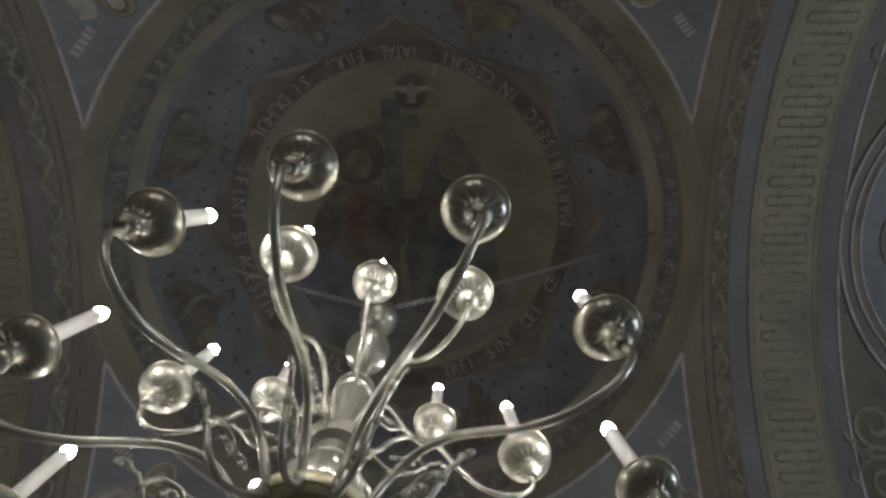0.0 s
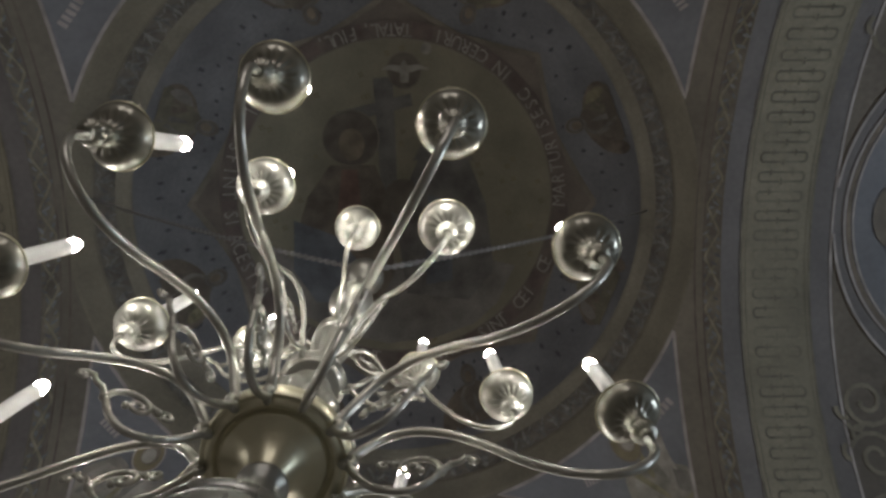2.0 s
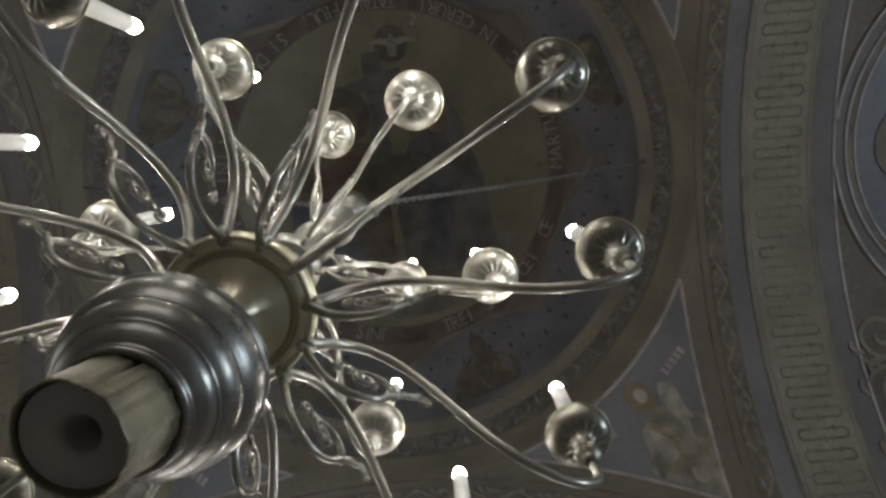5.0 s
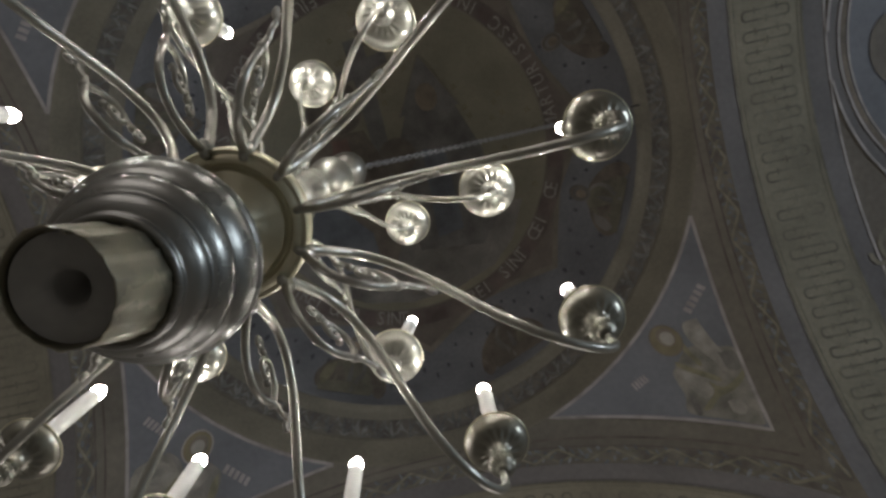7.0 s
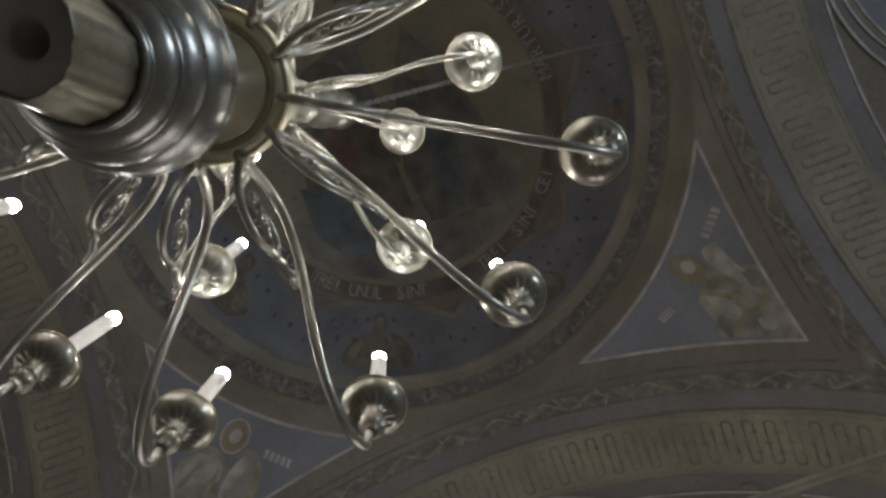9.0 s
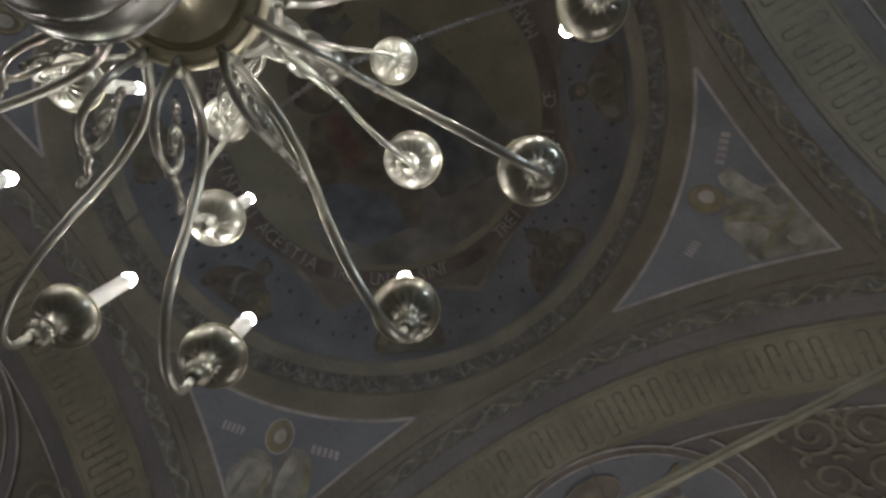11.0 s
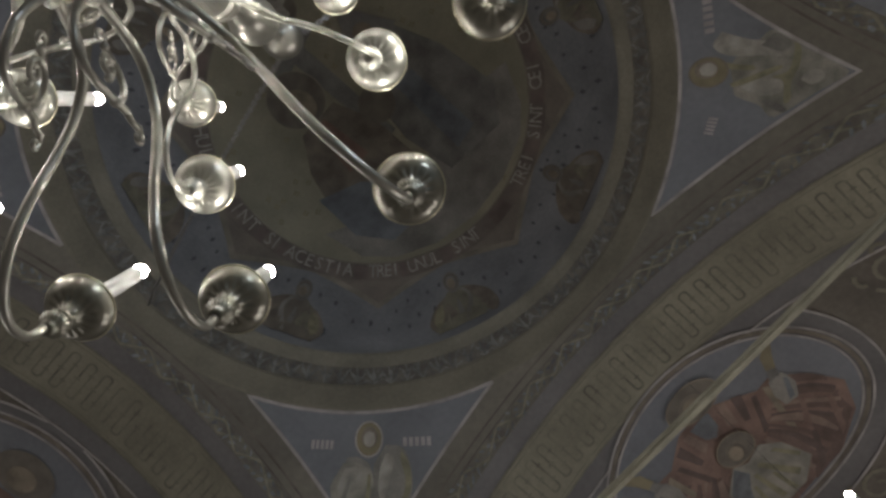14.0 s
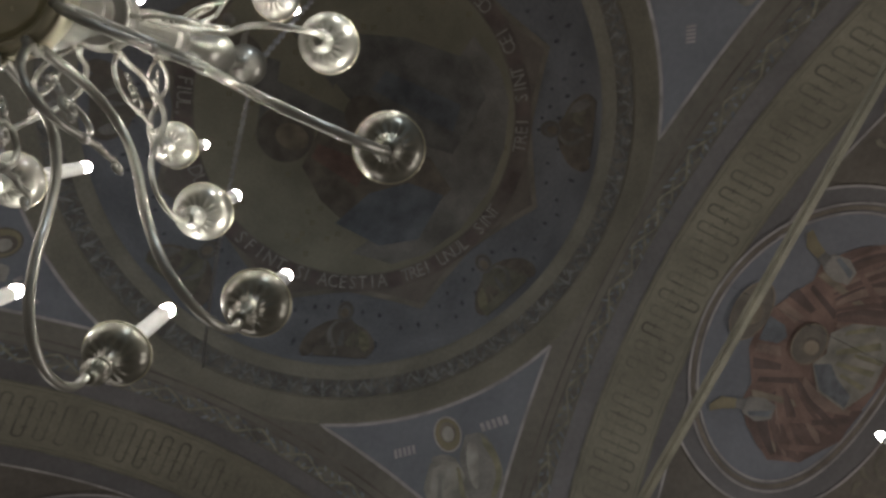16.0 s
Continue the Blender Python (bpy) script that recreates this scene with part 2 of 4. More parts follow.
def patch(poly, place, off, size=0.07):
    """A painted flat shape laid on a curved surface: polygon in surface coordinates, cut small and bent."""
    bm = bmesh.new()
    vs = [bm.verts.new((x, y, 0)) for x, y in poly]
    es = [bm.edges.new((vs[i], vs[(i + 1) % len(vs)])) for i in range(len(vs))]
    bmesh.ops.triangle_fill(bm, edges=es, use_beauty=True)
    for _ in range(5):
        long_edges = [e for e in bm.edges if e.calc_length() > size]
        if not long_edges or len(bm.faces) > 6000:
            break
        bmesh.ops.subdivide_edges(bm, edges=long_edges, cuts=1, use_grid_fill=False)
        bmesh.ops.triangulate(bm, faces=bm.faces)
    for v in bm.verts:
        v.co = place(v.co.x, v.co.y, off)
    return bm


def merge(target, bm):
    me = bpy.data.meshes.new("tmp")
    bm.to_mesh(me)
    bm.free()
    target.from_mesh(me)
    bpy.data.meshes.remove(me)


def ribbon(bm, pts, width, place, off):
    """A painted line of even width along points in surface coordinates."""
    m = len(pts)
    left, right = [], []
    for i in range(m):
        ax, ay = pts[max(i - 1, 0)]
        bx, by = pts[min(i + 1, m - 1)]
        dx, dy = bx - ax, by - ay
        d = math.hypot(dx, dy) or 1
        nx, ny = -dy / d * width / 2, dx / d * width / 2
        left.append(bm.verts.new(place(pts[i][0] + nx, pts[i][1] + ny, off)))
        right.append(bm.verts.new(place(pts[i][0] - nx, pts[i][1] - ny, off)))
    for i in range(m - 1):
        bm.faces.new((left[i], right[i], right[i + 1], left[i + 1]))


def circle(cx, cy, r, n=28, ry=None):
    ry = r if ry is None else ry
    return [(cx + r * math.cos(TWO_PI * k / n), cy + ry * math.sin(TWO_PI * k / n)) for k in range(n)]


def annulus(rows, n=144):
    """Turned surface round the dome's middle from (radius, height) rows."""
    bm = lathe(rows, n)
    bmesh.ops.translate(bm, verts=bm.verts, vec=(CX, CY, 0))
    return bm


# ---- structure: dome, cornice, pendentives ----
rows = [(DOME_R * math.sin(a), DOME_Z + DOME_H * math.cos(a)) for a in [math.pi / 2 * k / 40 for k in range(41)]]
rows[0] = (0, DOME_Z + DOME_H)
dome = part("ceiling_dome", annulus(rows), BLUE_DOME, None, "", True)
tagged(dome, "painted church dome with blue starry field and gold disc", "ceiling", "", "structure")

# unseen shell above the dome, added to keep the world's light out
outer_shell = part("roof", annulus([(r + 0.3, z + 0.3) if r else (0, z + 0.3) for r, z in rows] + [(4.6, 7.5)]), WALL, None)
tagged(outer_shell, "plain plaster shell, unseen, closing off light above the dome", "roof", "", "structure")

cornice = part("trim_cornice", annulus([(2.267, 7.6), (2.262, 7.585), (2.30, 7.565), (2.325, 7.53), (2.345, 7.50), (2.362, 7.475)]), CREAM, None, "", True)
tagged(cornice, "narrow ochre plaster moulding at the foot of the dome", "moulding", "", "structure")
frieze = part("trim_frieze", annulus([(2.362, 7.475), (2.385, 7.42), (2.42, 7.33), (2.452, 7.265)]), FRIEZE, None, "", True)
tagged(frieze, "dark painted frieze band of grey acanthus leaves", "frieze", "", "structure")
outer_cornice = part("trim_outer_cornice", annulus([(2.452, 7.265), (2.44, 7.25), (2.46, 7.22), (2.50, 7.13), (2.53, 7.06), (2.548, 7.01), (2.556, 6.995), (2.566, 6.986)]), OCHRE, None, "", True)
tagged(outer_cornice, "broad plain ochre moulding below the leaf frieze", "moulding", "", "structure")


def frieze_place(a, h, off):
    """On the frieze: a the length round it, h from 0 at its upper edge to 1 at its lower edge."""
    r = 2.362 + 0.09 * h - off
    z = 7.475 - 0.21 * h
    return Vector((CX + r * math.cos(a / 2.4), CY + r * math.sin(a / 2.4), z))


# leaves of the frieze: each a curled acanthus of three lobes
leaves = bmesh.new()
rng = random.Random(4)
count = 104
for k in range(count):
    a = TWO_PI * 2.4 * k / count
    w = TWO_PI * 2.4 / count
    for dx, h0, dx2, h1, wd in ((0.0, 0.98, 0.1, 0.04, 0.030), (-0.05, 0.85, -0.45, 0.30, 0.030), (0.05, 0.80, 0.50, 0.22, 0.030), (-0.05, 0.97, -0.50, 0.74, 0.024), (0.1, 0.95, 0.55, 0.70, 0.022), (-0.2, 0.35, -0.55, 0.06, 0.018)):
        jit, end = rng.uniform(-0.22, 0.22), rng.uniform(-0.1, 0.1)
        n = 6
        last = None
        for i in range(n):
            t = i / (n - 1)
            pa = a + w * (dx + (dx2 + end - dx) * t + jit * math.sin(t * 3))
            ph = h0 + (h1 - h0) * t
            half = wd * math.sin(math.pi * (0.1 + 0.85 * t)) * rng.uniform(0.35, 0.75)
            pair = (leaves.verts.new(frieze_place(pa - half, ph, 0.006 + 0.006 * (i % 2))), leaves.verts.new(frieze_place(pa + half, ph, 0.009 + 0.003 * (i % 2))))
            if last:
                leaves.faces.new((last[0], last[1], pair[1], pair[0]))
            last = pair
ob = part("frieze_leaf", leaves, LEAF, frieze, "grey acanthus leaves in low relief")
ob["kind"] = "stuff"

# pendentives: the part of a sphere between cornice and arches
bm = bmesh.new()
cols = 192
ringed = []
for k in range(cols):
    a = TWO_PI * k / cols
    edge = HALF / max(abs(math.cos(a)), abs(math.sin(a)))
    col = []
    for i in range(15):
        r = 2.566 + (edge - 2.566) * i / 14
        col.append(bm.verts.new(pend_place(r * math.cos(a), r * math.sin(a), 0)))
    ringed.append(col)
for k in range(cols):
    a, b = ringed[k], ringed[(k + 1) % cols]
    for i in range(14):
        bm.faces.new((a[i], a[i + 1], b[i + 1], b[i]))
bmesh.ops.recalc_face_normals(bm, faces=bm.faces)
pendentive = part("ceiling_pendentives", bm, BROWN, None, "", True)
tagged(pendentive, "brown painted pendentives carrying the dome between arches", "ceiling", "", "structure")

# blue triangles with pale outlines, painted evangelists as plain shapes
SIDE = 2.40


def rotated(poly, turn):
    c, s = [(1, 0), (0, 1), (-1, 0), (0, -1)][turn]
    return [(x * c - y * s, x * s + y * c) for x, y in poly]


a0 = math.acos(SIDE / 2.58)
tri = [(2.58 * math.cos(a0 + (math.pi / 2 - 2 * a0) * k / 14), 2.58 * math.sin(a0 + (math.pi / 2 - 2 * a0) * k / 14)) for k in range(15)]
tri = tri + [(1.3, SIDE + 0.01), (1.9, SIDE + 0.02), (SIDE + 0.03, SIDE + 0.03), (SIDE + 0.02, 1.9), (SIDE + 0.01, 1.3)]


for turn in range(4):
    part("blue_triangle", patch(rotated(tri, turn), pend_place, 0.006), BLUE, pendentive)
    bm = bmesh.new()
    closed = tri + tri[:1]
    dense = []
    for (ax, ay), (bx, by) in zip(closed, closed[1:]):
        k = max(1, int(math.hypot(bx - ax, by - ay) / 0.06))
        dense += [(ax + (bx - ax) * i / k, ay + (by - ay) * i / k) for i in range(k)]
    ribbon(bm, rotated(dense + dense[:1], turn), 0.022, pend_place, 0.010)
    part("pale_outline", bm, PALE_LINE, pendentive)
    # plain shapes of a painted figure: halo, head, robe, folds
    # outlines run through a curve, so that robe, scroll and sash have soft edges
    if turn % 2 == 0:
        halo, head = (1.995, 1.89), (2.00, 1.868)
        shapes = (("painted_robe", ROBE_WHITE, [(2.10, 1.95), (2.03, 2.04), (1.97, 2.12), (1.98, 2.19), (2.00, 2.27), (1.99, 2.38), (2.23, 2.40), (2.41, 2.40), (2.41, 2.15), (2.41, 1.94), (2.32, 1.93), (2.20, 1.92)]),
                  ("painted_scroll", PALE_CREAM, [(2.24, 1.73), (2.14, 1.77), (2.15, 1.89), (2.26, 2.03), (2.31, 2.10), (2.34, 1.99), (2.29, 1.88)]),
                  ("painted_fold", CLOUD, [(2.30, 1.97), (2.40, 1.96), (2.40, 2.07), (2.33, 2.08)]),
                  ("painted_sleeve", PALE_CREAM, [(2.03, 2.10), (2.12, 2.13), (2.19, 2.22), (2.13, 2.28), (2.05, 2.22)]),
                  ("painted_sash", ROBE_FOLD, [(2.01, 2.04), (2.11, 2.08), (2.25, 2.135), (2.245, 2.165), (2.10, 2.12), (2.01, 2.075)]),
                  ("painted_sash", ROBE_FOLD, [(2.10, 1.90), (2.14, 1.98), (2.18, 2.04), (2.16, 2.07), (2.11, 2.00), (2.08, 1.94)]),
                  ("painted_fold", ROBE_FOLD, [(2.18, 2.17), (2.26, 2.20), (2.36, 2.13), (2.41, 2.08), (2.40, 2.13), (2.32, 2.21), (2.21, 2.27), (2.13, 2.35), (2.09, 2.345), (2.19, 2.24)]),
                  ("painted_fold", CLOUD, [(2.02, 2.25), (2.06, 2.27), (2.07, 2.38), (2.03, 2.38)]),
                  ("painted_cloth", PALE_CREAM, [(2.25, 2.29), (2.31, 2.27), (2.35, 2.31), (2.32, 2.36), (2.26, 2.35)]))
    else:
        halo, head = (1.93, 1.965), (1.925, 1.955)
        shapes = (("painted_robe", ROBE_WHITE, [(1.875, 2.21), (1.95, 2.11), (2.05, 2.08), (2.14, 2.12), (2.25, 2.22), (2.40, 2.40), (1.94, 2.40)]),
                  ("painted_wing", CLOUD, [(2.055, 1.895), (2.17, 1.81), (2.31, 1.86), (2.405, 1.965), (2.41, 2.08), (2.41, 2.38), (2.22, 2.22), (2.14, 2.12), (2.07, 2.05)]),
                  ("painted_sleeve", PALE_CREAM, [(2.09, 1.93), (2.15, 1.90), (2.20, 1.97), (2.26, 2.13), (2.20, 2.13), (2.12, 2.03)]),
                  ("painted_fold", PALE_CREAM, [(1.91, 2.22), (1.98, 2.15), (2.04, 2.16), (2.06, 2.26), (1.98, 2.34), (1.94, 2.33)]),
                  ("painted_fold", ROBE_FOLD, [(2.165, 1.83), (2.27, 1.845), (2.36, 1.91), (2.395, 2.0), (2.39, 2.10), (2.36, 2.12), (2.355, 2.0), (2.30, 1.925), (2.21, 1.88)]),
                  ("painted_fold", ROBE_FOLD, [(2.07, 2.12), (2.095, 2.11), (2.15, 2.17), (2.26, 2.32), (2.22, 2.33), (2.13, 2.20)]),
                  ("painted_fold", CLOUD, [(1.97, 2.24), (1.99, 2.23), (2.05, 2.36), (2.02, 2.38)]),
                  ("painted_collar", CLOUD, [(1.88, 2.16), (1.95, 2.10), (2.04, 2.07), (2.05, 2.09), (1.96, 2.13), (1.89, 2.185)]))
    for i, (name, mat, outline) in enumerate(shapes):
        soft = spline([(x, y, 0) for x, y in outline + outline[:1]], 4)[:-1]
        part(name, patch(rotated([(min(p.x, 2.415), min(p.y, 2.415)) for p in soft], turn), pend_place, 0.0095 + 0.0012 * i), mat, pendentive)
    part("painted_halo", patch(rotated(circle(*halo, 0.108), turn), pend_place, 0.021), HALO, pendentive)
    part("painted_hair", patch(rotated(circle(*head, 0.068), turn), pend_place, 0.0225), ROBE_BROWN, pendentive)
    part("painted_head", patch(rotated(circle(head[0] + 0.008, head[1] + 0.008, 0.049), turn), pend_place, 0.024), PALE_CREAM, pendentive)
    bm = bmesh.new()
    loop = circle(*halo, 0.110)
    ribbon(bm, rotated(loop + loop[:1], turn), 0.012, pend_place, 0.0235)
    part("halo_outline", bm, PALE_LINE if turn % 2 else ROBE_BROWN, pendentive)
    bars = (((2.19, 1.69), (2.35, 1.48)), ((1.66, 2.22), (1.78, 2.15))) if turn % 2 == 0 else (((1.59, 2.30), (1.74, 2.18)), ((2.14, 1.79), (2.31, 1.61)))
    for (ax, ay), (bx, by) in bars:
        bm = bmesh.new()
        for i in range(5):
            p0 = (ax + (bx - ax) * (i + 0.15) / 5, ay + (by - ay) * (i + 0.15) / 5)
            p1 = (ax + (bx - ax) * (i + 0.8) / 5, ay + (by - ay) * (i + 0.8) / 5)
            ribbon(bm, rotated([p0, p1], turn), 0.055, pend_place, 0.011)
        part("lettering_bars", bm, PALE_LINE, pendentive)

# lines and vine strips along the arches' edges, on the pendentives
for turn in range(4):
    bm = bmesh.new()
    for x, wd in ((2.545, 0.014), (2.598, 0.010)):
        ribbon(bm, rotated([(x, -2.5 + 5.0 * k / 80) for k in range(81)], turn), wd, pend_place, 0.006)
    part("dark_line", bm, DARK_LINE, pendentive)
    bm = bmesh.new()
    ribbon(bm, rotated([(2.652, -2.62 + 5.24 * k / 80) for k in range(81)], turn), 0.094, pend_place, 0.005)
    part("vine_ground", bm, FRIEZE, pendentive)
    bm = bmesh.new()
    leafs = bmesh.new()
    step = 0.42
    for sgn in (1, -1):
        ribbon(bm, rotated([(2.652 + sgn * 0.046 * (2 / math.pi) * math.asin(0.97 * math.sin(TWO_PI * v / step)), v) for v in [-2.6 + 5.2 * k / 420 for k in range(421)]], turn), 0.014, pend_place, 0.014 + 0.002 * sgn)
    rng = random.Random(10 + turn)
    for k in range(150):
        v = -2.58 + 5.16 * k / 149
        x = 2.652 + (0.026 if k % 2 else -0.026) + rng.uniform(-0.02, 0.02)
        an = rng.uniform(-0.6, 0.6) + (0.9 if k % 2 else 2.2)
        ln, wd = rng.uniform(0.018, 0.036), rng.uniform(0.007, 0.013)
        ca, sa = math.cos(an), math.sin(an)
        shape = [(-ln, 0), (-ln * 0.3, wd), (ln * 0.4, wd * 0.8), (ln, 0), (ln * 0.4, -wd * 0.8), (-ln * 0.3, -wd)]
        vs = [leafs.verts.new(pend_place(*rotated([(x + px * ca - py * sa, v + px * sa + py * ca)], turn)[0], 0.013)) for px, py in shape]
        leafs.faces.new(vs)
    part("vine_stem", bm, VINE, pendentive)["kind"] = "stuff"
    part("vine_leaf", leafs, VINE_BLUE, pendentive)["kind"] = "stuff"

# ---- structure: arches, with grey borders, ochre band and key pattern ----
EDGE_U = ARCH_R * math.radians(89)


def strip(arm, s0, s1, off, radius=ARCH_R, ends=EDGE_U, n=96, m=1):
    bm = bmesh.new()
    grid = [[bm.verts.new(arch_place(arm, s0 + (s1 - s0) * j / m, -ends + 2 * ends * k / n, off, radius)) for j in range(m + 1)] for k in range(n + 1)]
    for k in range(n):
        for j in range(m):
            bm.faces.new((grid[k][j], grid[k][j + 1], grid[k + 1][j + 1], grid[k + 1][j]))
    return bm


for arm in ARMS:
    ex, ey = ARMS[arm]
    body = strip(arm, HALF, ARCH_END, 0)
    arch = part("ceiling_arch_" + arm, body, GREY, None, "", True)
    tagged(arch, "grey painted arch soffit with an ochre key-pattern band", "arch", "", "structure")
    part("ochre_band", strip(arm, BAND_IN, BAND_OUT, 0.005), BAND, arch)
    bm = bmesh.new()
    put = lambda s, u, off: arch_place(arm, s, u, off)
    for s in (BAND_IN + 0.028, BAND_OUT - 0.028):
        ribbon(bm, [(s, -4.6 + 9.2 * k / 90) for k in range(91)], 0.007, put, 0.009)
    for s in (BAND_IN - 0.006, BAND_OUT + 0.006):
        ribbon(bm, [(s, -4.6 + 9.2 * k / 90) for k in range(91)], 0.016, put, 0.008)
    part("dark_line", bm, MEANDER, arch)
    # key pattern: a row of closed links with small cross ticks
    bm = bmesh.new()
    mid, half, pitch = (BAND_IN + BAND_OUT) / 2, 0.176, 0.1555
    n = int(4.3 / pitch)
    first_v = -0.021
    for k in range(-n, n + 1):
        v, h = first_v + k * pitch, pitch * 0.24
        for side in (-1, 1):
            a, b = mid + side * half, mid + side * (half - 0.018)
            curve = [(b - side * 0.01, v - h), (b, v - h), (a, v - h + 0.014), (a + side * 0.004, v), (a, v + h - 0.014), (b, v + h), (b - side * 0.01, v + h)]
            ribbon(bm, curve, 0.019, put, 0.010)
            ribbon(bm, [(b - side * 0.008, v - h), (mid + side * 0.05, v - h)], 0.017, put, 0.0105)
            ribbon(bm, [(mid + side * 0.086, v - h - 0.024), (mid + side * 0.086, v - h + 0.024)], 0.014, put, 0.012)
            ribbon(bm, [(b - side * 0.008, v + h), (mid + side * 0.014, v + h)], 0.017, put, 0.0105)
        ribbon(bm, [(mid - 0.07, v - h), (mid + 0.07, v - h)], 0.014, put, 0.0110)
        ribbon(bm, [(mid, v + h - 0.026), (mid, v + h + 0.026)], 0.015, put, 0.012)
    part("key_pattern", bm, MEANDER, arch, "olive painted key pattern")["kind"] = "stuff"

    # vault of the arm beyond the arch
    deep = part("ceiling_vault_" + arm, strip(arm, ARCH_END, ARM_END, 0, m=8), VAULT, None, "", True)
    tagged(deep, "brown painted barrel vault with scrollwork and a roundel", "ceiling", "", "structure")
    putv = lambda s, u, off: arch_place(arm, s, u, off)
    # an oval roundel: middle along the arm and round the curve, half axes of its field and of its grey rim
    middle, across, rs, ru, rim_s, rim_u = (4.265, 0.01, 0.825, 1.22, 1.11, 1.42) if arm in ("south", "north") else (4.54, -0.06, 0.806, 1.165, 0.95, 1.41)
    oval = lambda a, b, n: [(middle + a * math.cos(TWO_PI * k / n), across + b * math.sin(TWO_PI * k / n)) for k in range(n)]
    part("grey_rim", patch([(max(s, ARCH_END + 0.02), u) for s, u in oval(rim_s, rim_u, 64)], putv, 0.006), GREY, deep)
    part("roundel_ground", patch(oval(rs, ru, 64), putv, 0.010), BLUE, deep)
    bm = bmesh.new()
    for a, b, wd in ((rs * 0.99, ru * 0.99, 0.018), (rs * 1.075, ru * 1.06, 0.020)):
        loop = oval(a, b, 72)
        ribbon(bm, loop + loop[:1], wd, putv, 0.016)
    loop = oval(rim_s, rim_u, 144)
    loop = [p for p in loop[72:] + loop[:73] if p[0] > ARCH_END + 0.02]
    turn_at = max(range(1, len(loop)), key=lambda i: math.dist(loop[i], loop[i - 1]))
    loop = loop[turn_at:] + loop[:turn_at] if math.dist(loop[turn_at], loop[turn_at - 1]) > 0.3 else loop
    ribbon(bm, loop, 0.022, putv, 0.016)
    part("pale_line", bm, PALE_LINE, deep)
    bm = bmesh.new()
    loop = oval(rs * 1.033, ru * 1.026, 72)
    ribbon(bm, loop + loop[:1], 0.038, putv, 0.013)
    part("brown_line", bm, ROBE_BROWN, deep)
    bm = bmesh.new()
    ribbon(bm, [(ARCH_END + 0.012, -4.6 + 9.2 * k / 90) for k in range(91)], 0.02, putv, 0.006)
    part("pale_line", bm, PALE_LINE, deep)
    # scrollwork on the brown ground round the roundel
    bm = bmesh.new()
    rng = random.Random(7)
    for su in (-1, 1):
        for i in range(10):
            for j in range(9):
                s, u = 3.78 + 0.42 * j, su * (0.2 + 0.42 * i)
                if ((s - middle) / (rim_s + 0.17)) ** 2 + ((u - across) / (rim_u + 0.17)) ** 2 < 1:
                    continue
                st = rng.uniform(0, 6.28)
                for b in range(4):
                    q = rng.uniform(0, 6.28)
                    cs, cu = s + 0.2 * math.cos(q), u + 0.2 * math.sin(q)
                    ribbon(bm, [(cs + 0.10 * t * math.cos(q + 1.2 * t), cu + 0.10 * t * math.sin(q + 1.2 * t)) for t in (0, 0.3, 0.6, 0.9, 1.2)], 0.035, putv, 0.011)
                pts = [(s + 0.2 * (1 - 0.8 * k / 20) * math.cos(st + su * 9 * k / 20), u + 0.2 * (1 - 0.8 * k / 20) * math.sin(st + su * 9 * k / 20)) for k in range(21)]
                ribbon(bm, pts, 0.035, putv, 0.008)
    part("scrollwork", bm, SCROLL, deep, "ochre painted scrolls")["kind"] = "stuff"

# figures of the south roundel, as plain shapes
south = bpy.data.objects["ceiling_vault_south"]
puts = lambda s, u, off: arch_place("south", s - 0.02, u, off)


def on_south(name, poly, mat, off):
    part(name, patch([(s, u) for u, s in poly], puts, off), mat, south)


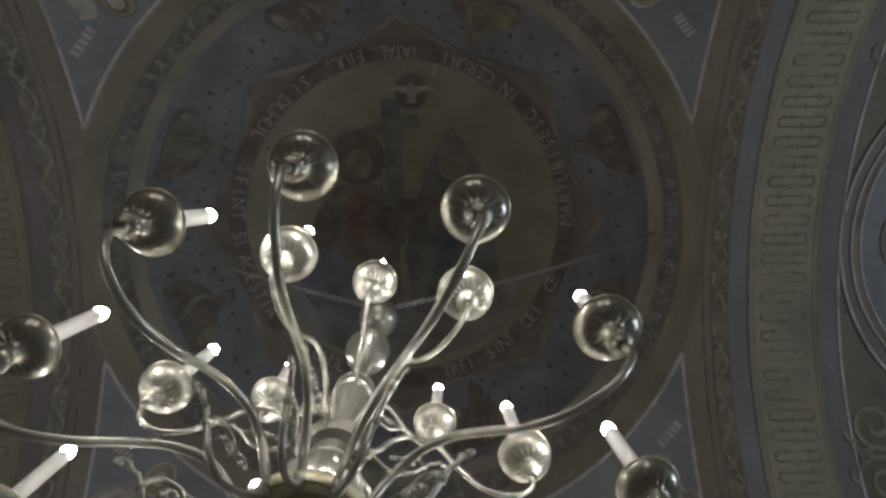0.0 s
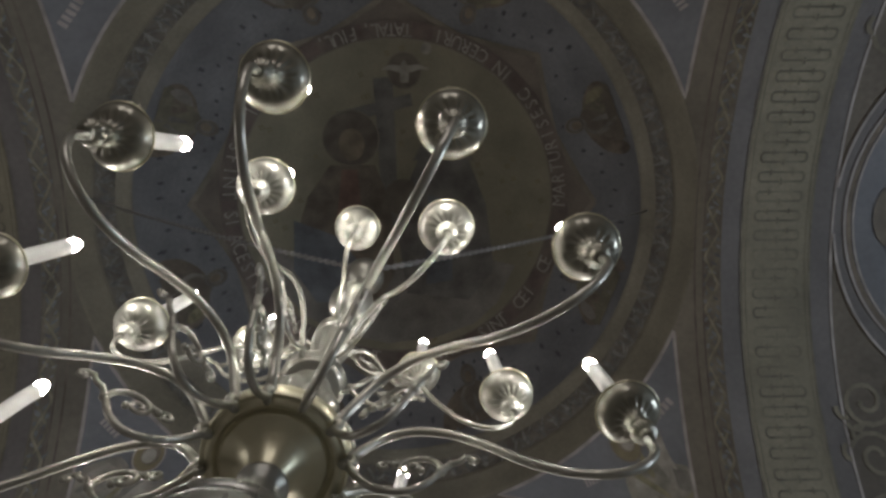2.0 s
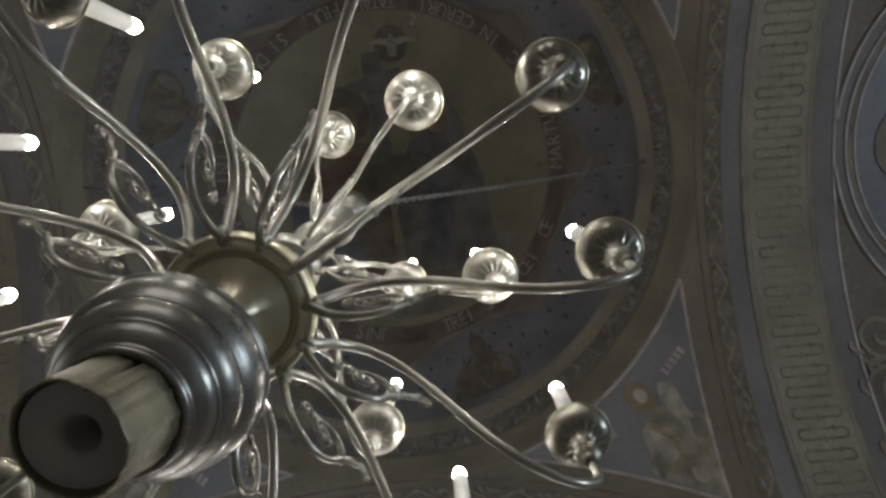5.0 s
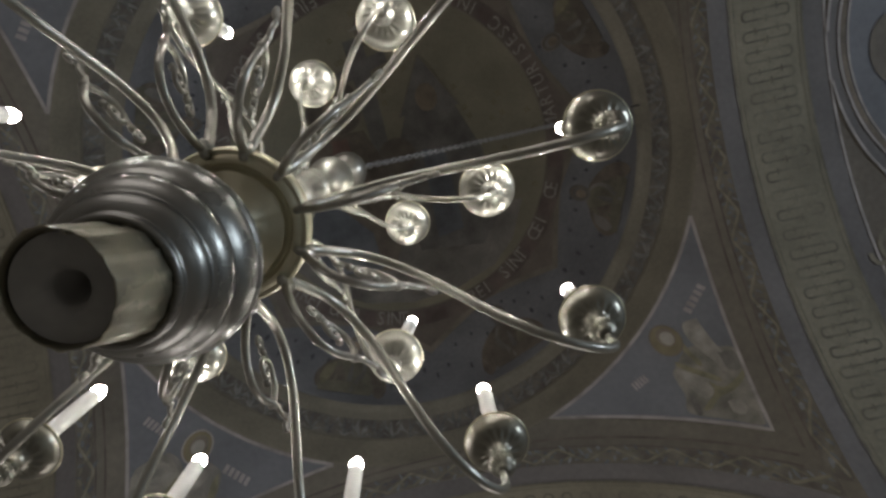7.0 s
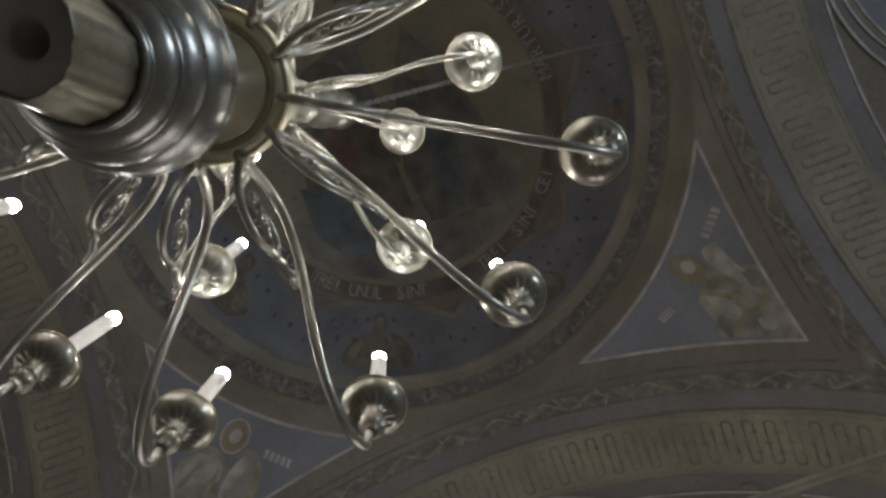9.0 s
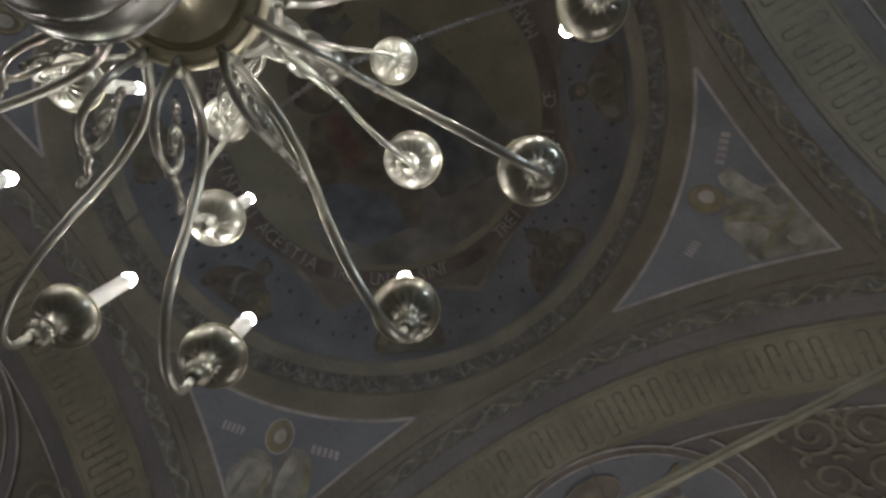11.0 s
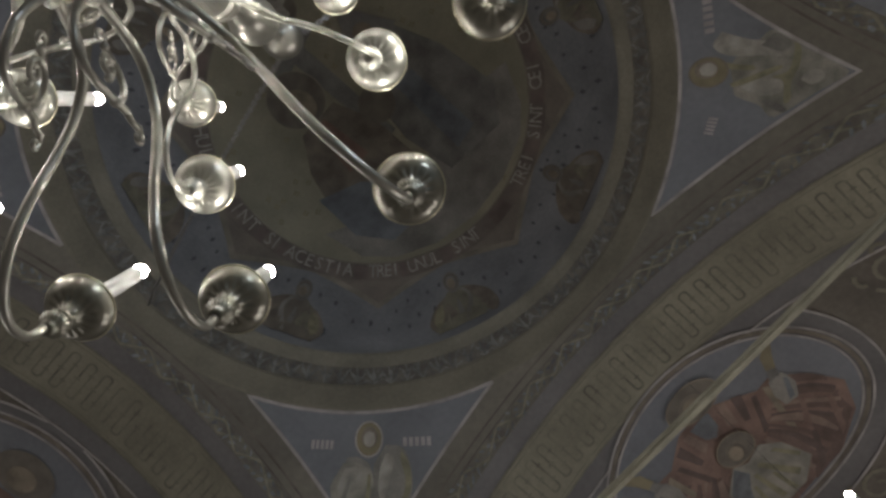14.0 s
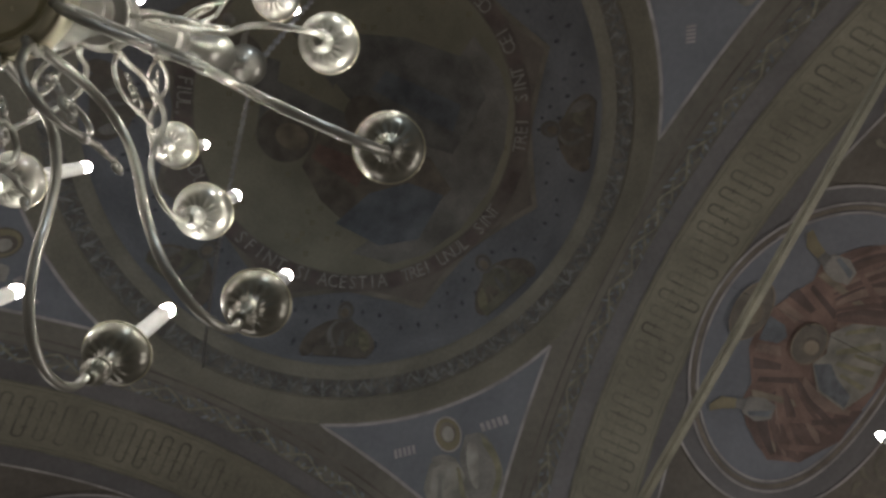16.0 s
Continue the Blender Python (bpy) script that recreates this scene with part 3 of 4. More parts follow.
on_south("painted_robe", [(0.0, 3.86), (0.23, 3.88), (0.49, 4.04), (0.66, 4.02), (0.83, 4.14), (1.02, 4.42), (0.93, 4.70), (0.62, 4.98), (0.0, 5.09), (-0.62, 4.98), (-0.95, 4.72), (-1.05, 4.44), (-0.95, 4.30), (-0.79, 4.13), (-0.63, 4.03), (-0.49, 4.06), (-0.16, 3.90)], ROBE_RED, 0.015)
for sgn in (1, -1):
    flip = lambda pts: [(u * sgn, v) for u, v in pts]
    on_south("painted_fold", flip([(0.70, 4.40), (0.93, 4.50), (0.93, 4.70), (0.62, 4.97), (0.30, 5.05), (0.44, 4.78)]), ROBE_RED_DARK, 0.018)
    on_south("painted_fold", flip([(0.29, 3.95), (0.38, 3.99), (0.29, 4.22), (0.24, 4.20)]), ROBE_DARK_RED, 0.019)
    on_south("painted_fold", flip([(0.17, 3.92), (0.24, 3.94), (0.19, 4.17), (0.11, 4.12)]), ROBE_ROSE, 0.020)
    on_south("painted_fold", flip([(0.42, 4.07), (0.46, 4.08), (0.33, 4.42), (0.28, 4.40)]), ROBE_DARK_RED, 0.019)
    on_south("painted_stripe", flip([(0.54, 4.06), (0.59, 4.09), (0.49, 4.62), (0.44, 4.60)]), SKIN, 0.021)
    on_south("painted_fold", flip([(0.68, 4.36), (0.72, 4.37), (0.50, 4.84), (0.42, 4.82)]), ROBE_RED, 0.022)
    on_south("painted_fold", flip([(0.81, 4.19), (0.95, 4.44), (0.91, 4.49), (0.77, 4.25)]), SKIN, 0.0185)
    on_south("painted_fold", flip([(0.86, 4.46), (0.90, 4.48), (0.80, 4.80), (0.72, 4.86)]), ROBE_RED, 0.0215)
    on_south("painted_fold", flip([(0.56, 4.66), (0.60, 4.68), (0.46, 4.98), (0.38, 5.0)]), ROBE_DARK_RED, 0.0235)
    on_south("painted_sleeve", flip([(0.65, 4.03), (0.75, 4.06), (0.77, 4.20), (0.70, 4.32), (0.58, 4.32), (0.56, 4.20), (0.60, 4.07)]), CLOUD, 0.024)
    on_south("painted_sleeve_shade", flip([(0.72, 4.10), (0.75, 4.12), (0.69, 4.29), (0.63, 4.30)]), ROBE_BLUE, 0.027)
    on_south("painted_cuff", flip([(0.62, 4.06), (0.66, 3.97), (0.74, 3.99), (0.72, 4.06)]), ROBE_DARK, 0.0265)
    on_south("painted_arm", flip([(0.66, 3.97), (0.70, 3.84), (0.80, 3.77), (0.85, 3.79), (0.79, 3.88), (0.74, 3.99)]), HALO, 0.023)
# long curved folds that fan out from each shoulder to the hem
rng = random.Random(21)
for sgn in (1, -1):
    for i in range(15):
        q = i / 14
        ax, ay = 0.50 - 0.26 * q, 4.16 + 0.22 * q
        turn = math.radians(-6 + 74 * q)
        bx, by = 0.98 * math.cos(turn), 4.42 + 0.60 * math.sin(turn)
        bow, wd = rng.uniform(-0.10, 0.02), rng.uniform(0.028, 0.052)
        d = Vector((bx - ax, by - ay)).normalized()
        edge = []
        for side in (1, -1):
            row = []
            for k in range(9):
                t = 0.10 + 0.86 * k / 8
                w = side * wd * math.sin(math.pi * min(1.0, 0.08 + t * 0.8)) + bow * math.sin(math.pi * t)
                row.append(((ax + (bx - ax) * t - d.y * w) * sgn, ay + (by - ay) * t + d.x * w))
            edge.append(row)
        on_south("painted_fold", edge[0] + edge[1][::-1], (ROBE_RED_DARK, ROBE_RED, ROBE_DARK_RED, ROBE_RED_DARK, ROBE_ROSE)[i % 5], 0.0190 + 0.0003 * i)
on_south("painted_collar", [(-0.08, 3.90), (0.14, 3.92), (0.10, 4.08), (0.02, 4.13), (-0.06, 4.06)], ROBE_BLUE, 0.0225)
on_south("painted_robe", [(-0.17, 4.44), (0.0, 4.50), (0.13, 4.44), (0.32, 4.59), (0.37, 4.88), (0.11, 5.03), (-0.22, 5.0), (-0.42, 4.83), (-0.32, 4.56)], ROBE_WHITE, 0.0245)
on_south("painted_fold", [(0.13, 4.45), (0.30, 4.60), (0.35, 4.88), (0.24, 4.88), (0.15, 4.69), (0.06, 4.58)], VINE_BLUE, 0.0275)
for pts in ([(-0.06, 4.56), (-0.02, 4.58), (-0.22, 4.90), (-0.28, 4.86)], [(0.02, 4.62), (0.06, 4.62), (0.02, 4.96), (-0.04, 4.96)], [(-0.24, 4.55), (-0.20, 4.55), (-0.34, 4.76), (-0.38, 4.74)], [(0.10, 4.70), (0.13, 4.70), (0.16, 4.94), (0.11, 4.96)], [(-0.10, 4.72), (-0.07, 4.72), (-0.10, 4.98), (-0.15, 4.98)]):
    on_south("painted_fold", pts, ROBE_FOLD, 0.030)
for cu, cs, ru2, rs2, off in ((-0.05, 3.74, 0.26, 0.155, 0.0285), (-0.01, 4.32, 0.18, 0.145, 0.0325)):
    on_south("painted_halo", circle(cu, cs, ru2, ry=rs2), HALO_DARK, off)
    on_south("painted_hair", circle(cu + 0.02, cs + 0.02, ru2 * 0.48, ry=rs2 * 0.60), ROBE_BROWN, off + 0.002)
    on_south("painted_head", circle(cu + 0.02, cs + 0.03, ru2 * 0.34, ry=rs2 * 0.46), SKIN, off + 0.004)
    bm = bmesh.new()
    loop = [(q, p) for p, q in circle(cu, cs, ru2, 36, ry=rs2)]
    ribbon(bm, loop + loop[:1], 0.012, puts, off + 0.003)
    part("halo_outline", bm, SKIN, south)
for arm in ("east", "west", "north"):
    owner = bpy.data.objects["ceiling_vault_" + arm]
    putk = lambda s, u, off: arch_place(arm, s, u, off)
    part("painted_halo", patch([(4.10 + 0.2 * math.cos(a), -0.02 + 0.28 * math.sin(a)) for a in [TWO_PI * k / 28 for k in range(28)]], putk, 0.020), HALO_DARK, owner)
    part("painted_head", patch([(4.14 + 0.11 * math.cos(a), -0.02 + 0.13 * math.sin(a)) for a in [TWO_PI * k / 20 for k in range(20)]], putk, 0.026), SKIN, owner)
    part("painted_robe", patch([(4.32, -0.3), (4.32, 0.35), (4.7, 0.75), (5.15, 0.55), (5.22, -0.5), (4.7, -0.7)], putk, 0.015), ROBE_RED, owner)

# ---- dome painting ----


def on_dome(name, poly, mat, off, label=""):
    return part(name, patch(poly, dome_place, off, 0.09), mat, dome, label)


# eight-pointed star border round the gold disc
star = []
for k in range(16):
    r = 2.03 if k % 2 == 0 else 1.80
    star.append((r * math.cos(TWO_PI * k / 16), r * math.sin(TWO_PI * k / 16)))
on_dome("star_border", star, STAR_BROWN, 0.006, "brown eight-pointed star border")
bm = bmesh.new()
dense = []
for (ax, ay), (bx, by) in zip(star, star[1:] + star[:1]):
    dense += [(ax + (bx - ax) * i / 12, ay + (by - ay) * i / 12) for i in range(12)]
ribbon(bm, dense + dense[:1], 0.045, dome_place, 0.010)
part("star_line", bm, STAR_LINE, dome)
bm = bmesh.new()
ribbon(bm, [(1.745 * math.cos(TWO_PI * k / 180), 1.745 * math.sin(TWO_PI * k / 180)) for k in range(181)], 0.15, dome_place, 0.014)
part("inscription_band", bm, BAND_BROWN, dome, "brown inscription band")
on_dome("gold_disc", circle(0, 0, 1.665, 64), GOLD, 0.016, "dark gold painted disc")
bm = bmesh.new()
ribbon(bm, [(1.665 * math.cos(TWO_PI * k / 180), 1.665 * math.sin(TWO_PI * k / 180)) for k in range(181)], 0.012, dome_place, 0.020)
part("pale_line", bm, STAR_LINE, dome)


def word_mesh(text, angle, radius, height, pitch):
    """Letters round the dome, their heads towards its middle, read against the turn of the angle."""
    out = bmesh.new()
    for i, ch in enumerate(text):
        a = math.radians(angle - (i - (len(text) - 1) / 2) * pitch)
        cu = bpy.data.curves.new("letter", "FONT")
        cu.body, cu.size, cu.align_x, cu.align_y = ch, height * 1.38, "CENTER", "CENTER"
        cu.resolution_u = 2
        tmp = bpy.data.objects.new("letter", cu)
        scene.collection.objects.link(tmp)
        me = bpy.data.meshes.new_from_object(tmp.evaluated_get(bpy.context.evaluated_depsgraph_get()))
        bpy.data.objects.remove(tmp)
        bpy.data.curves.remove(cu)
        lb = bmesh.new()
        lb.from_mesh(me)
        bpy.data.meshes.remove(me)
        for v in lb.verts:
            u, w = v.co.x, v.co.y
            x = (radius - w) * math.cos(a) + u * math.sin(a)
            y = (radius - w) * math.sin(a) - u * math.cos(a)
            v.co = dome_place(x, y, 0.022)
        merge(out, lb)
    return out


# words of the inscription: text, middle of the word and width of a letter, in degrees
WORDS = (("TATAL,", -91.5, 2.7), ("FIUL,", -108.6, 2.7), ("SI", -125.7, 3.5), ("DUHUL", -141, 3.6), ("SFINT", -169.3, 4.1), ("SI", 174, 2.7), ("ACESTIA", 156.2, 3.5), ("TREI", 133, 2.65), ("UNUL", 118.4, 3.0), ("SINT", 102, 2.7),
         ("TREI", 70, 2.95), ("SINT", 53, 2.95), ("CEI", 37.6, 2.9), ("CE", 23.6, 2.7), ("MARTURISESC", -19, 3.9), ("IN", -49.2, 3.4), ("CERURI", -66, 3.28))
for text, angle, pitch in WORDS:
    part("inscription_word", word_mesh(text, angle, 1.745, 0.122, pitch), LETTER, dome, "cream painted lettering")

# dark maroon blocks in the gaps between the words
spans = sorted((angle % 360, len(text) * pitch / 2) for text, angle, pitch in WORDS)
for (a0, h0), (a1, h1) in zip(spans, spans[1:] + [(spans[0][0] + 360, spans[0][1])]):
    lo, hi = a0 + h0, a1 - h1
    if hi - lo < 1.5:
        continue
    lo, hi = max(lo + 0.3, (lo + hi) / 2 - 4), min(hi - 0.3, (lo + hi) / 2 + 4)
    bm = bmesh.new()
    ribbon(bm, [(1.745 * math.cos(math.radians(lo + (hi - lo) * k / 6)), 1.745 * math.sin(math.radians(lo + (hi - lo) * k / 6))) for k in range(7)], 0.13, dome_place, 0.018)
    part("maroon_block", bm, MAROON, dome)

# small dark stars on the blue field
bm = bmesh.new()
rng = random.Random(3)
done = []
while len(done) < 150:
    r, a = rng.uniform(1.88, 2.22), rng.uniform(0, TWO_PI)
    x, y = r * math.cos(a), r * math.sin(a)
    edge = 1.80 + 0.23 * abs(1 - (a % (TWO_PI / 8)) / (TWO_PI / 16)) + 0.07
    if r < edge or any(math.hypot(x - p, y - q) < 0.12 for p, q in done):
        continue
    done.append((x, y))
    size = rng.uniform(0.018, 0.03)
    st = rng.uniform(0, 6)
    vs = [bm.verts.new(dome_place(x + size * (1 if k % 2 else 0.45) * math.cos(st + math.pi * k / 6), y + size * (1 if k % 2 else 0.45) * math.sin(st + math.pi * k / 6), 0.006)) for k in range(12)]
    bm.faces.new(vs)
part("star", bm, STAR_DARK, dome, "small dark painted stars")["kind"] = "stuff"

# eight painted figures between the star's points, as plain shapes
for k in range(8):
    a = math.radians(22.5 + 45 * k)
    e, t = Vector((math.cos(a), math.sin(a))), Vector((-math.sin(a), math.cos(a)))
    at = lambda pts: [tuple(e * (2.05 + dr) + t * dt) for dr, dt in pts]
    flip = 1 if k % 2 else -1
    side = lambda pts: at([(dr, dt * flip) for dr, dt in pts])
    shapes = (("painted_wing", ROBE_BROWN, [(-0.01, 0.08), (0.02, 0.20), (0.08, 0.33), (0.16, 0.38), (0.19, 0.28), (0.12, 0.12)]),
              ("painted_wing", ROBE_BROWN, [(0.02, -0.10), (0.06, -0.24), (0.14, -0.34), (0.19, -0.26), (0.14, -0.10)]),
              ("painted_robe", HALO_DARK if k % 2 else ROBE_OLIVE, [(-0.01, -0.06), (-0.01, 0.06), (0.04, 0.13), (0.11, 0.19), (0.195, 0.23), (0.195, -0.27), (0.11, -0.22), (0.03, -0.13)]),
              ("painted_sleeve", ROBE_OLIVE if k % 2 else ROBE_BROWN, [(0.02, -0.12), (0.07, -0.11), (0.15, -0.04), (0.18, -0.12), (0.15, -0.24), (0.08, -0.20)]),
              ("painted_fold", ROBE_DARK, [(0.06, 0.0), (0.10, 0.02), (0.19, 0.03), (0.19, -0.02), (0.11, -0.02)]),
              ("painted_sash", CLOUD, [(0.01, 0.04), (0.05, 0.10), (0.11, 0.10), (0.19, 0.02), (0.195, 0.06), (0.13, 0.14), (0.06, 0.145), (0.01, 0.09)]),
              ("painted_cloth", CLOUD if k % 4 < 2 else ROBE_FOLD, [(0.06, -0.16), (0.09, -0.25), (0.15, -0.29), (0.18, -0.24), (0.14, -0.18)]))
    for i, (name, mat, outline) in enumerate(shapes):
        soft = spline([(x, y, 0) for x, y in outline + outline[:1]], 3)[:-1]
        on_dome(name, side([(min(p.x, 0.205), p.y) for p in soft]), mat, 0.0080 + 0.0013 * i)
    on_dome("painted_halo", circle(*at([(-0.065, 0.0)])[0], 0.086), ROBE_DARK, 0.0175)
    on_dome("painted_halo_field", circle(*at([(-0.065, 0.0)])[0], 0.072), HALO_DARK, 0.0190)
    on_dome("painted_hair", circle(*at([(-0.06, 0.0)])[0], 0.055), ROBE_DARK, 0.0205)
    on_dome("painted_head", circle(*at([(-0.05, 0.004)])[0], 0.038, ry=0.042), SKIN, 0.022)

# figures of the gold disc, as plain shapes
on_dome("painted_cloud", [(-1.35, 0.55), (-1.0, 0.75), (-0.7, 0.62), (-0.3, 0.85), (0.2, 0.80), (0.6, 0.95), (1.0, 0.70), (1.3, 0.75), (1.1, 1.15), (0.85, 1.38), (0.4, 1.55), (-0.1, 1.60), (-0.6, 1.50), (-1.0, 1.28), (-1.25, 1.0)], CLOUD, 0.020)
on_dome("painted_robe", [(-0.75, -0.35), (-0.25, -0.35), (-0.08, 0.1), (-0.05, 0.9), (-0.25, 1.25), (-1.0, 1.0), (-1.12, 0.4), (-1.0, 0.0)], ROBE_BROWN, 0.023)
on_dome("painted_robe", [(-1.15, 0.25), (-0.7, 0.45), (-0.4, 0.8), (-0.35, 1.2), (-0.9, 1.15), (-1.15, 0.8)], ROBE_BLUE, 0.026)
on_dome("painted_fold", [(-0.62, -0.3), (-0.45, -0.3), (-0.40, 0.3), (-0.70, 0.3)], ROBE_RED, 0.027)
on_dome("painted_robe", [(0.25, -0.42), (0.80, -0.42), (1.0, 0.1), (1.08, 0.8), (0.8, 1.15), (0.1, 1.1), (0.0, 0.5), (0.08, -0.05)], ROBE_DARK, 0.023)
on_dome("painted_fold", [(0.35, 0.0), (0.6, 0.05), (0.62, 0.95), (0.32, 1.0)], ROBE_BLUE, 0.027)
on_dome("painted_orb", circle(0.06, 0.02, 0.21), HALO_DARK, 0.029)
on_dome("painted_cross", [(-0.23, -1.28), (-0.02, -1.30), (0.0, 0.35), (-0.18, 0.38)], ROBE_DARK, 0.0215)
on_dome("painted_cross", [(-0.65, -0.93), (0.17, -1.13), (0.19, -1.00), (-0.63, -0.80)], ROBE_DARK, 0.0255)
on_dome("painted_halo", circle(-0.50, -0.65, 0.30), HALO_DARK, 0.028)
on_dome("painted_head", circle(-0.50, -0.58, 0.14, ry=0.18), SKIN, 0.032)
on_dome("painted_triangle", [(0.52, -1.0), (0.86, -0.40), (0.18, -0.40)], ROBE_DARK, 0.028)
on_dome("painted_head", circle(0.52, -0.55, 0.12, ry=0.15), SKIN, 0.032)
on_dome("painted_disc", circle(0.107, -1.362, 0.175), HALO_DARK, 0.024)
on_dome("small_pale_disc", circle(0.346, -1.566, 0.055), PALE_CREAM, 0.024)
on_dome("painted_dove", [(0.11, -1.47), (0.15, -1.41), (0.27, -1.42), (0.38, -1.37), (0.27, -1.37), (0.16, -1.34), (0.15, -1.24), (0.07, -1.24), (0.06, -1.34), (-0.04, -1.37), (-0.14, -1.37), (-0.04, -1.42), (0.07, -1.41)], PALE_CREAM, 0.030)
bm = bmesh.new()
loop = circle(-0.50, -0.65, 0.305, 40)
ribbon(bm, loop + loop[:1], 0.012, dome_place, 0.032)
loop = circle(0.107, -1.362, 0.18, 36)
ribbon(bm, loop + loop[:1], 0.016, dome_place, 0.030)
ribbon(bm, [(0.52, -1.0), (0.69, -0.70), (0.86, -0.40)], 0.014, dome_place, 0.032)
ribbon(bm, [(0.52, -1.0), (0.35, -0.70), (0.18, -0.40)], 0.014, dome_place, 0.032)
part("pale_line", bm, STAR_LINE, dome)
# faint ochre blossoms on the gold ground
bm = bmesh.new()
rng = random.Random(8)
for k in range(90):
    r, a = 1.6 * math.sqrt(rng.random()), rng.uniform(0, TWO_PI)
    x, y = r * math.cos(a), r * math.sin(a)
    for i in range(4):
        b = TWO_PI * i / 4 + 0.4
        vs = [bm.verts.new(dome_place(x + 0.02 * math.cos(b) + 0.014 * math.cos(b + c), y + 0.02 * math.sin(b) + 0.014 * math.sin(b + c), 0.0185)) for c in (0, 1.57, 3.14, 4.71)]
        bm.faces.new(vs)
part("gold_blossom", bm, HALO, dome, "faint ochre painted blossoms")["kind"] = "stuff"

# ---- walls, floor, windows: unseen, added to close the church below the vault ----
bm = bmesh.new()
box(bm, -9, 9, -9, 9, -0.2, 0.0)
floor = part("floor", bm, FLOOR)
tagged(floor, "worn grey-brown stone church floor", "floor", "", "structure")
for sx in (-1, 1):
    for sy in (-1, 1):
        bm = bmesh.new()
        xa, xb = sorted((CX + sx * HALF, CX + sx * (ARM_END + 0.4)))
        ya, yb = sorted((CY + sy * HALF, CY + sy * (ARM_END + 0.4)))
        box(bm, xa, xb, ya, yb, 0, 5.40)
        wall = part("wall_%s_%s" % ("south" if sy > 0 else "north", "east" if sx > 0 else "west"), bm, WALL)
        tagged(wall, "plain cream plaster corner pier, unseen, closing the church", "wall", "", "structure")

# glowing sheets behind the windows; north and south only add fill, west is dimmed
SKY_FILL = glowing("fill_daylight", (1.0, 0.95, 0.95), DAYLIGHT)
SKY_WEST = glowing("dimmed_west_daylight", (1.0, 0.95, 0.95), DAYLIGHT * 0.6)
SKY_EAST = glowing("bright_daylight", (0.72, 0.85, 1.0), DAYLIGHT_EAST)
for arm in ARMS:
    ex, ey = ARMS[arm]
    base = Matrix.Translation((CX + ex * ARM_END, CY + ey * ARM_END, 0)) @ Matrix(((-ey, ex, 0, 0), (ex, ey, 0, 0), (0, 0, 1, 0), (0, 0, 0, 1)))
    # local axes: x across the wall, y outward; one window in the east wall, two in the others,
    # those of north and south made up as fill light for the vaults
    bm = bmesh.new()
    half, low, high, places = (0.75, 2.0, 4.6, (-0.4,)) if arm == "east" else (0.88, 1.6, 5.2, (-1.1, 1.1))
    at = -3.6
    for xm in places:
        box(bm, at, xm - half, 0, 0.4, 0, 7.2)
        box(bm, xm - half, xm + half, 0, 0.4, 0, low)
        box(bm, xm - half, xm + half, 0, 0.4, high, 7.2)
        at = xm + half
    box(bm, at, 3.6, 0, 0.4, 0, 7.2)
    for v in bm.verts:
        v.co = base @ v.co
    bmesh.ops.recalc_face_normals(bm, faces=bm.faces)
    wall = part("wall_" + arm, bm, WALL)
    tagged(wall, "plain plaster end wall with one tall window" if arm == "east" else "plain plaster end wall with two tall windows for fill light", "wall", "", "structure")
    for i, xm in enumerate(places):
        bm = bmesh.new()
        box(bm, xm - half, xm - half + 0.06, 0.15, 0.22, low, high)
        box(bm, xm + half - 0.06, xm + half, 0.15, 0.22, low, high)
        box(bm, xm - half + 0.06, xm + half - 0.06, 0.15, 0.22, low, low + 0.07)
        box(bm, xm - half + 0.06, xm + half - 0.06, 0.15, 0.22, high - 0.07, high)
        box(bm, xm - 0.03, xm + 0.03, 0.15, 0.22, low + 0.07, high - 0.07)
        for z in [low + (high - low) * q for q in (0.24, 0.49, 0.74)]:
            box(bm, xm - half + 0.06, xm - 0.03, 0.16, 0.21, z, z + 0.05)
            box(bm, xm + 0.03, xm + half - 0.06, 0.16, 0.21, z, z + 0.05)
        for v in bm.verts:
            v.co = base @ v.co
        bmesh.ops.recalc_face_normals(bm, faces=bm.faces)
        win = part("window_%s_%d" % (arm, i + 1), bm, FRAME_WOOD)
        tagged(win, "tall wooden window with small panes; north and south ones added for fill", "window", "", "structure")
        bm = bmesh.new()
        vs = [bm.verts.new(base @ Vector((xm + dx, 0.36, z))) for dx, z in ((-half, low), (half, low), (half, high), (-half, high))]
        bm.faces.new(vs)
        sky = part("backdrop_%s_%d" % (arm, i + 1), bm, {"east": SKY_EAST, "west": SKY_WEST}.get(arm, SKY_FILL))
        tagged(sky, "glowing daylight sheet behind the window", "sky", "", "structure")

# ---- tie beam across the south arch ----
bm = bmesh.new()
y = 2.512
box(bm, CX - 3.2, CX + 3.2, y - 0.021, y + 0.021, 4.612, 4.662)
bmesh.ops.bevel(bm, geom=bm.edges[:], offset=0.008, segments=2, affect="EDGES")
tie = part("tie_beam", bm, TIMBER)
tagged(tie, "straight ochre-painted tie beam across the arch", "beam")

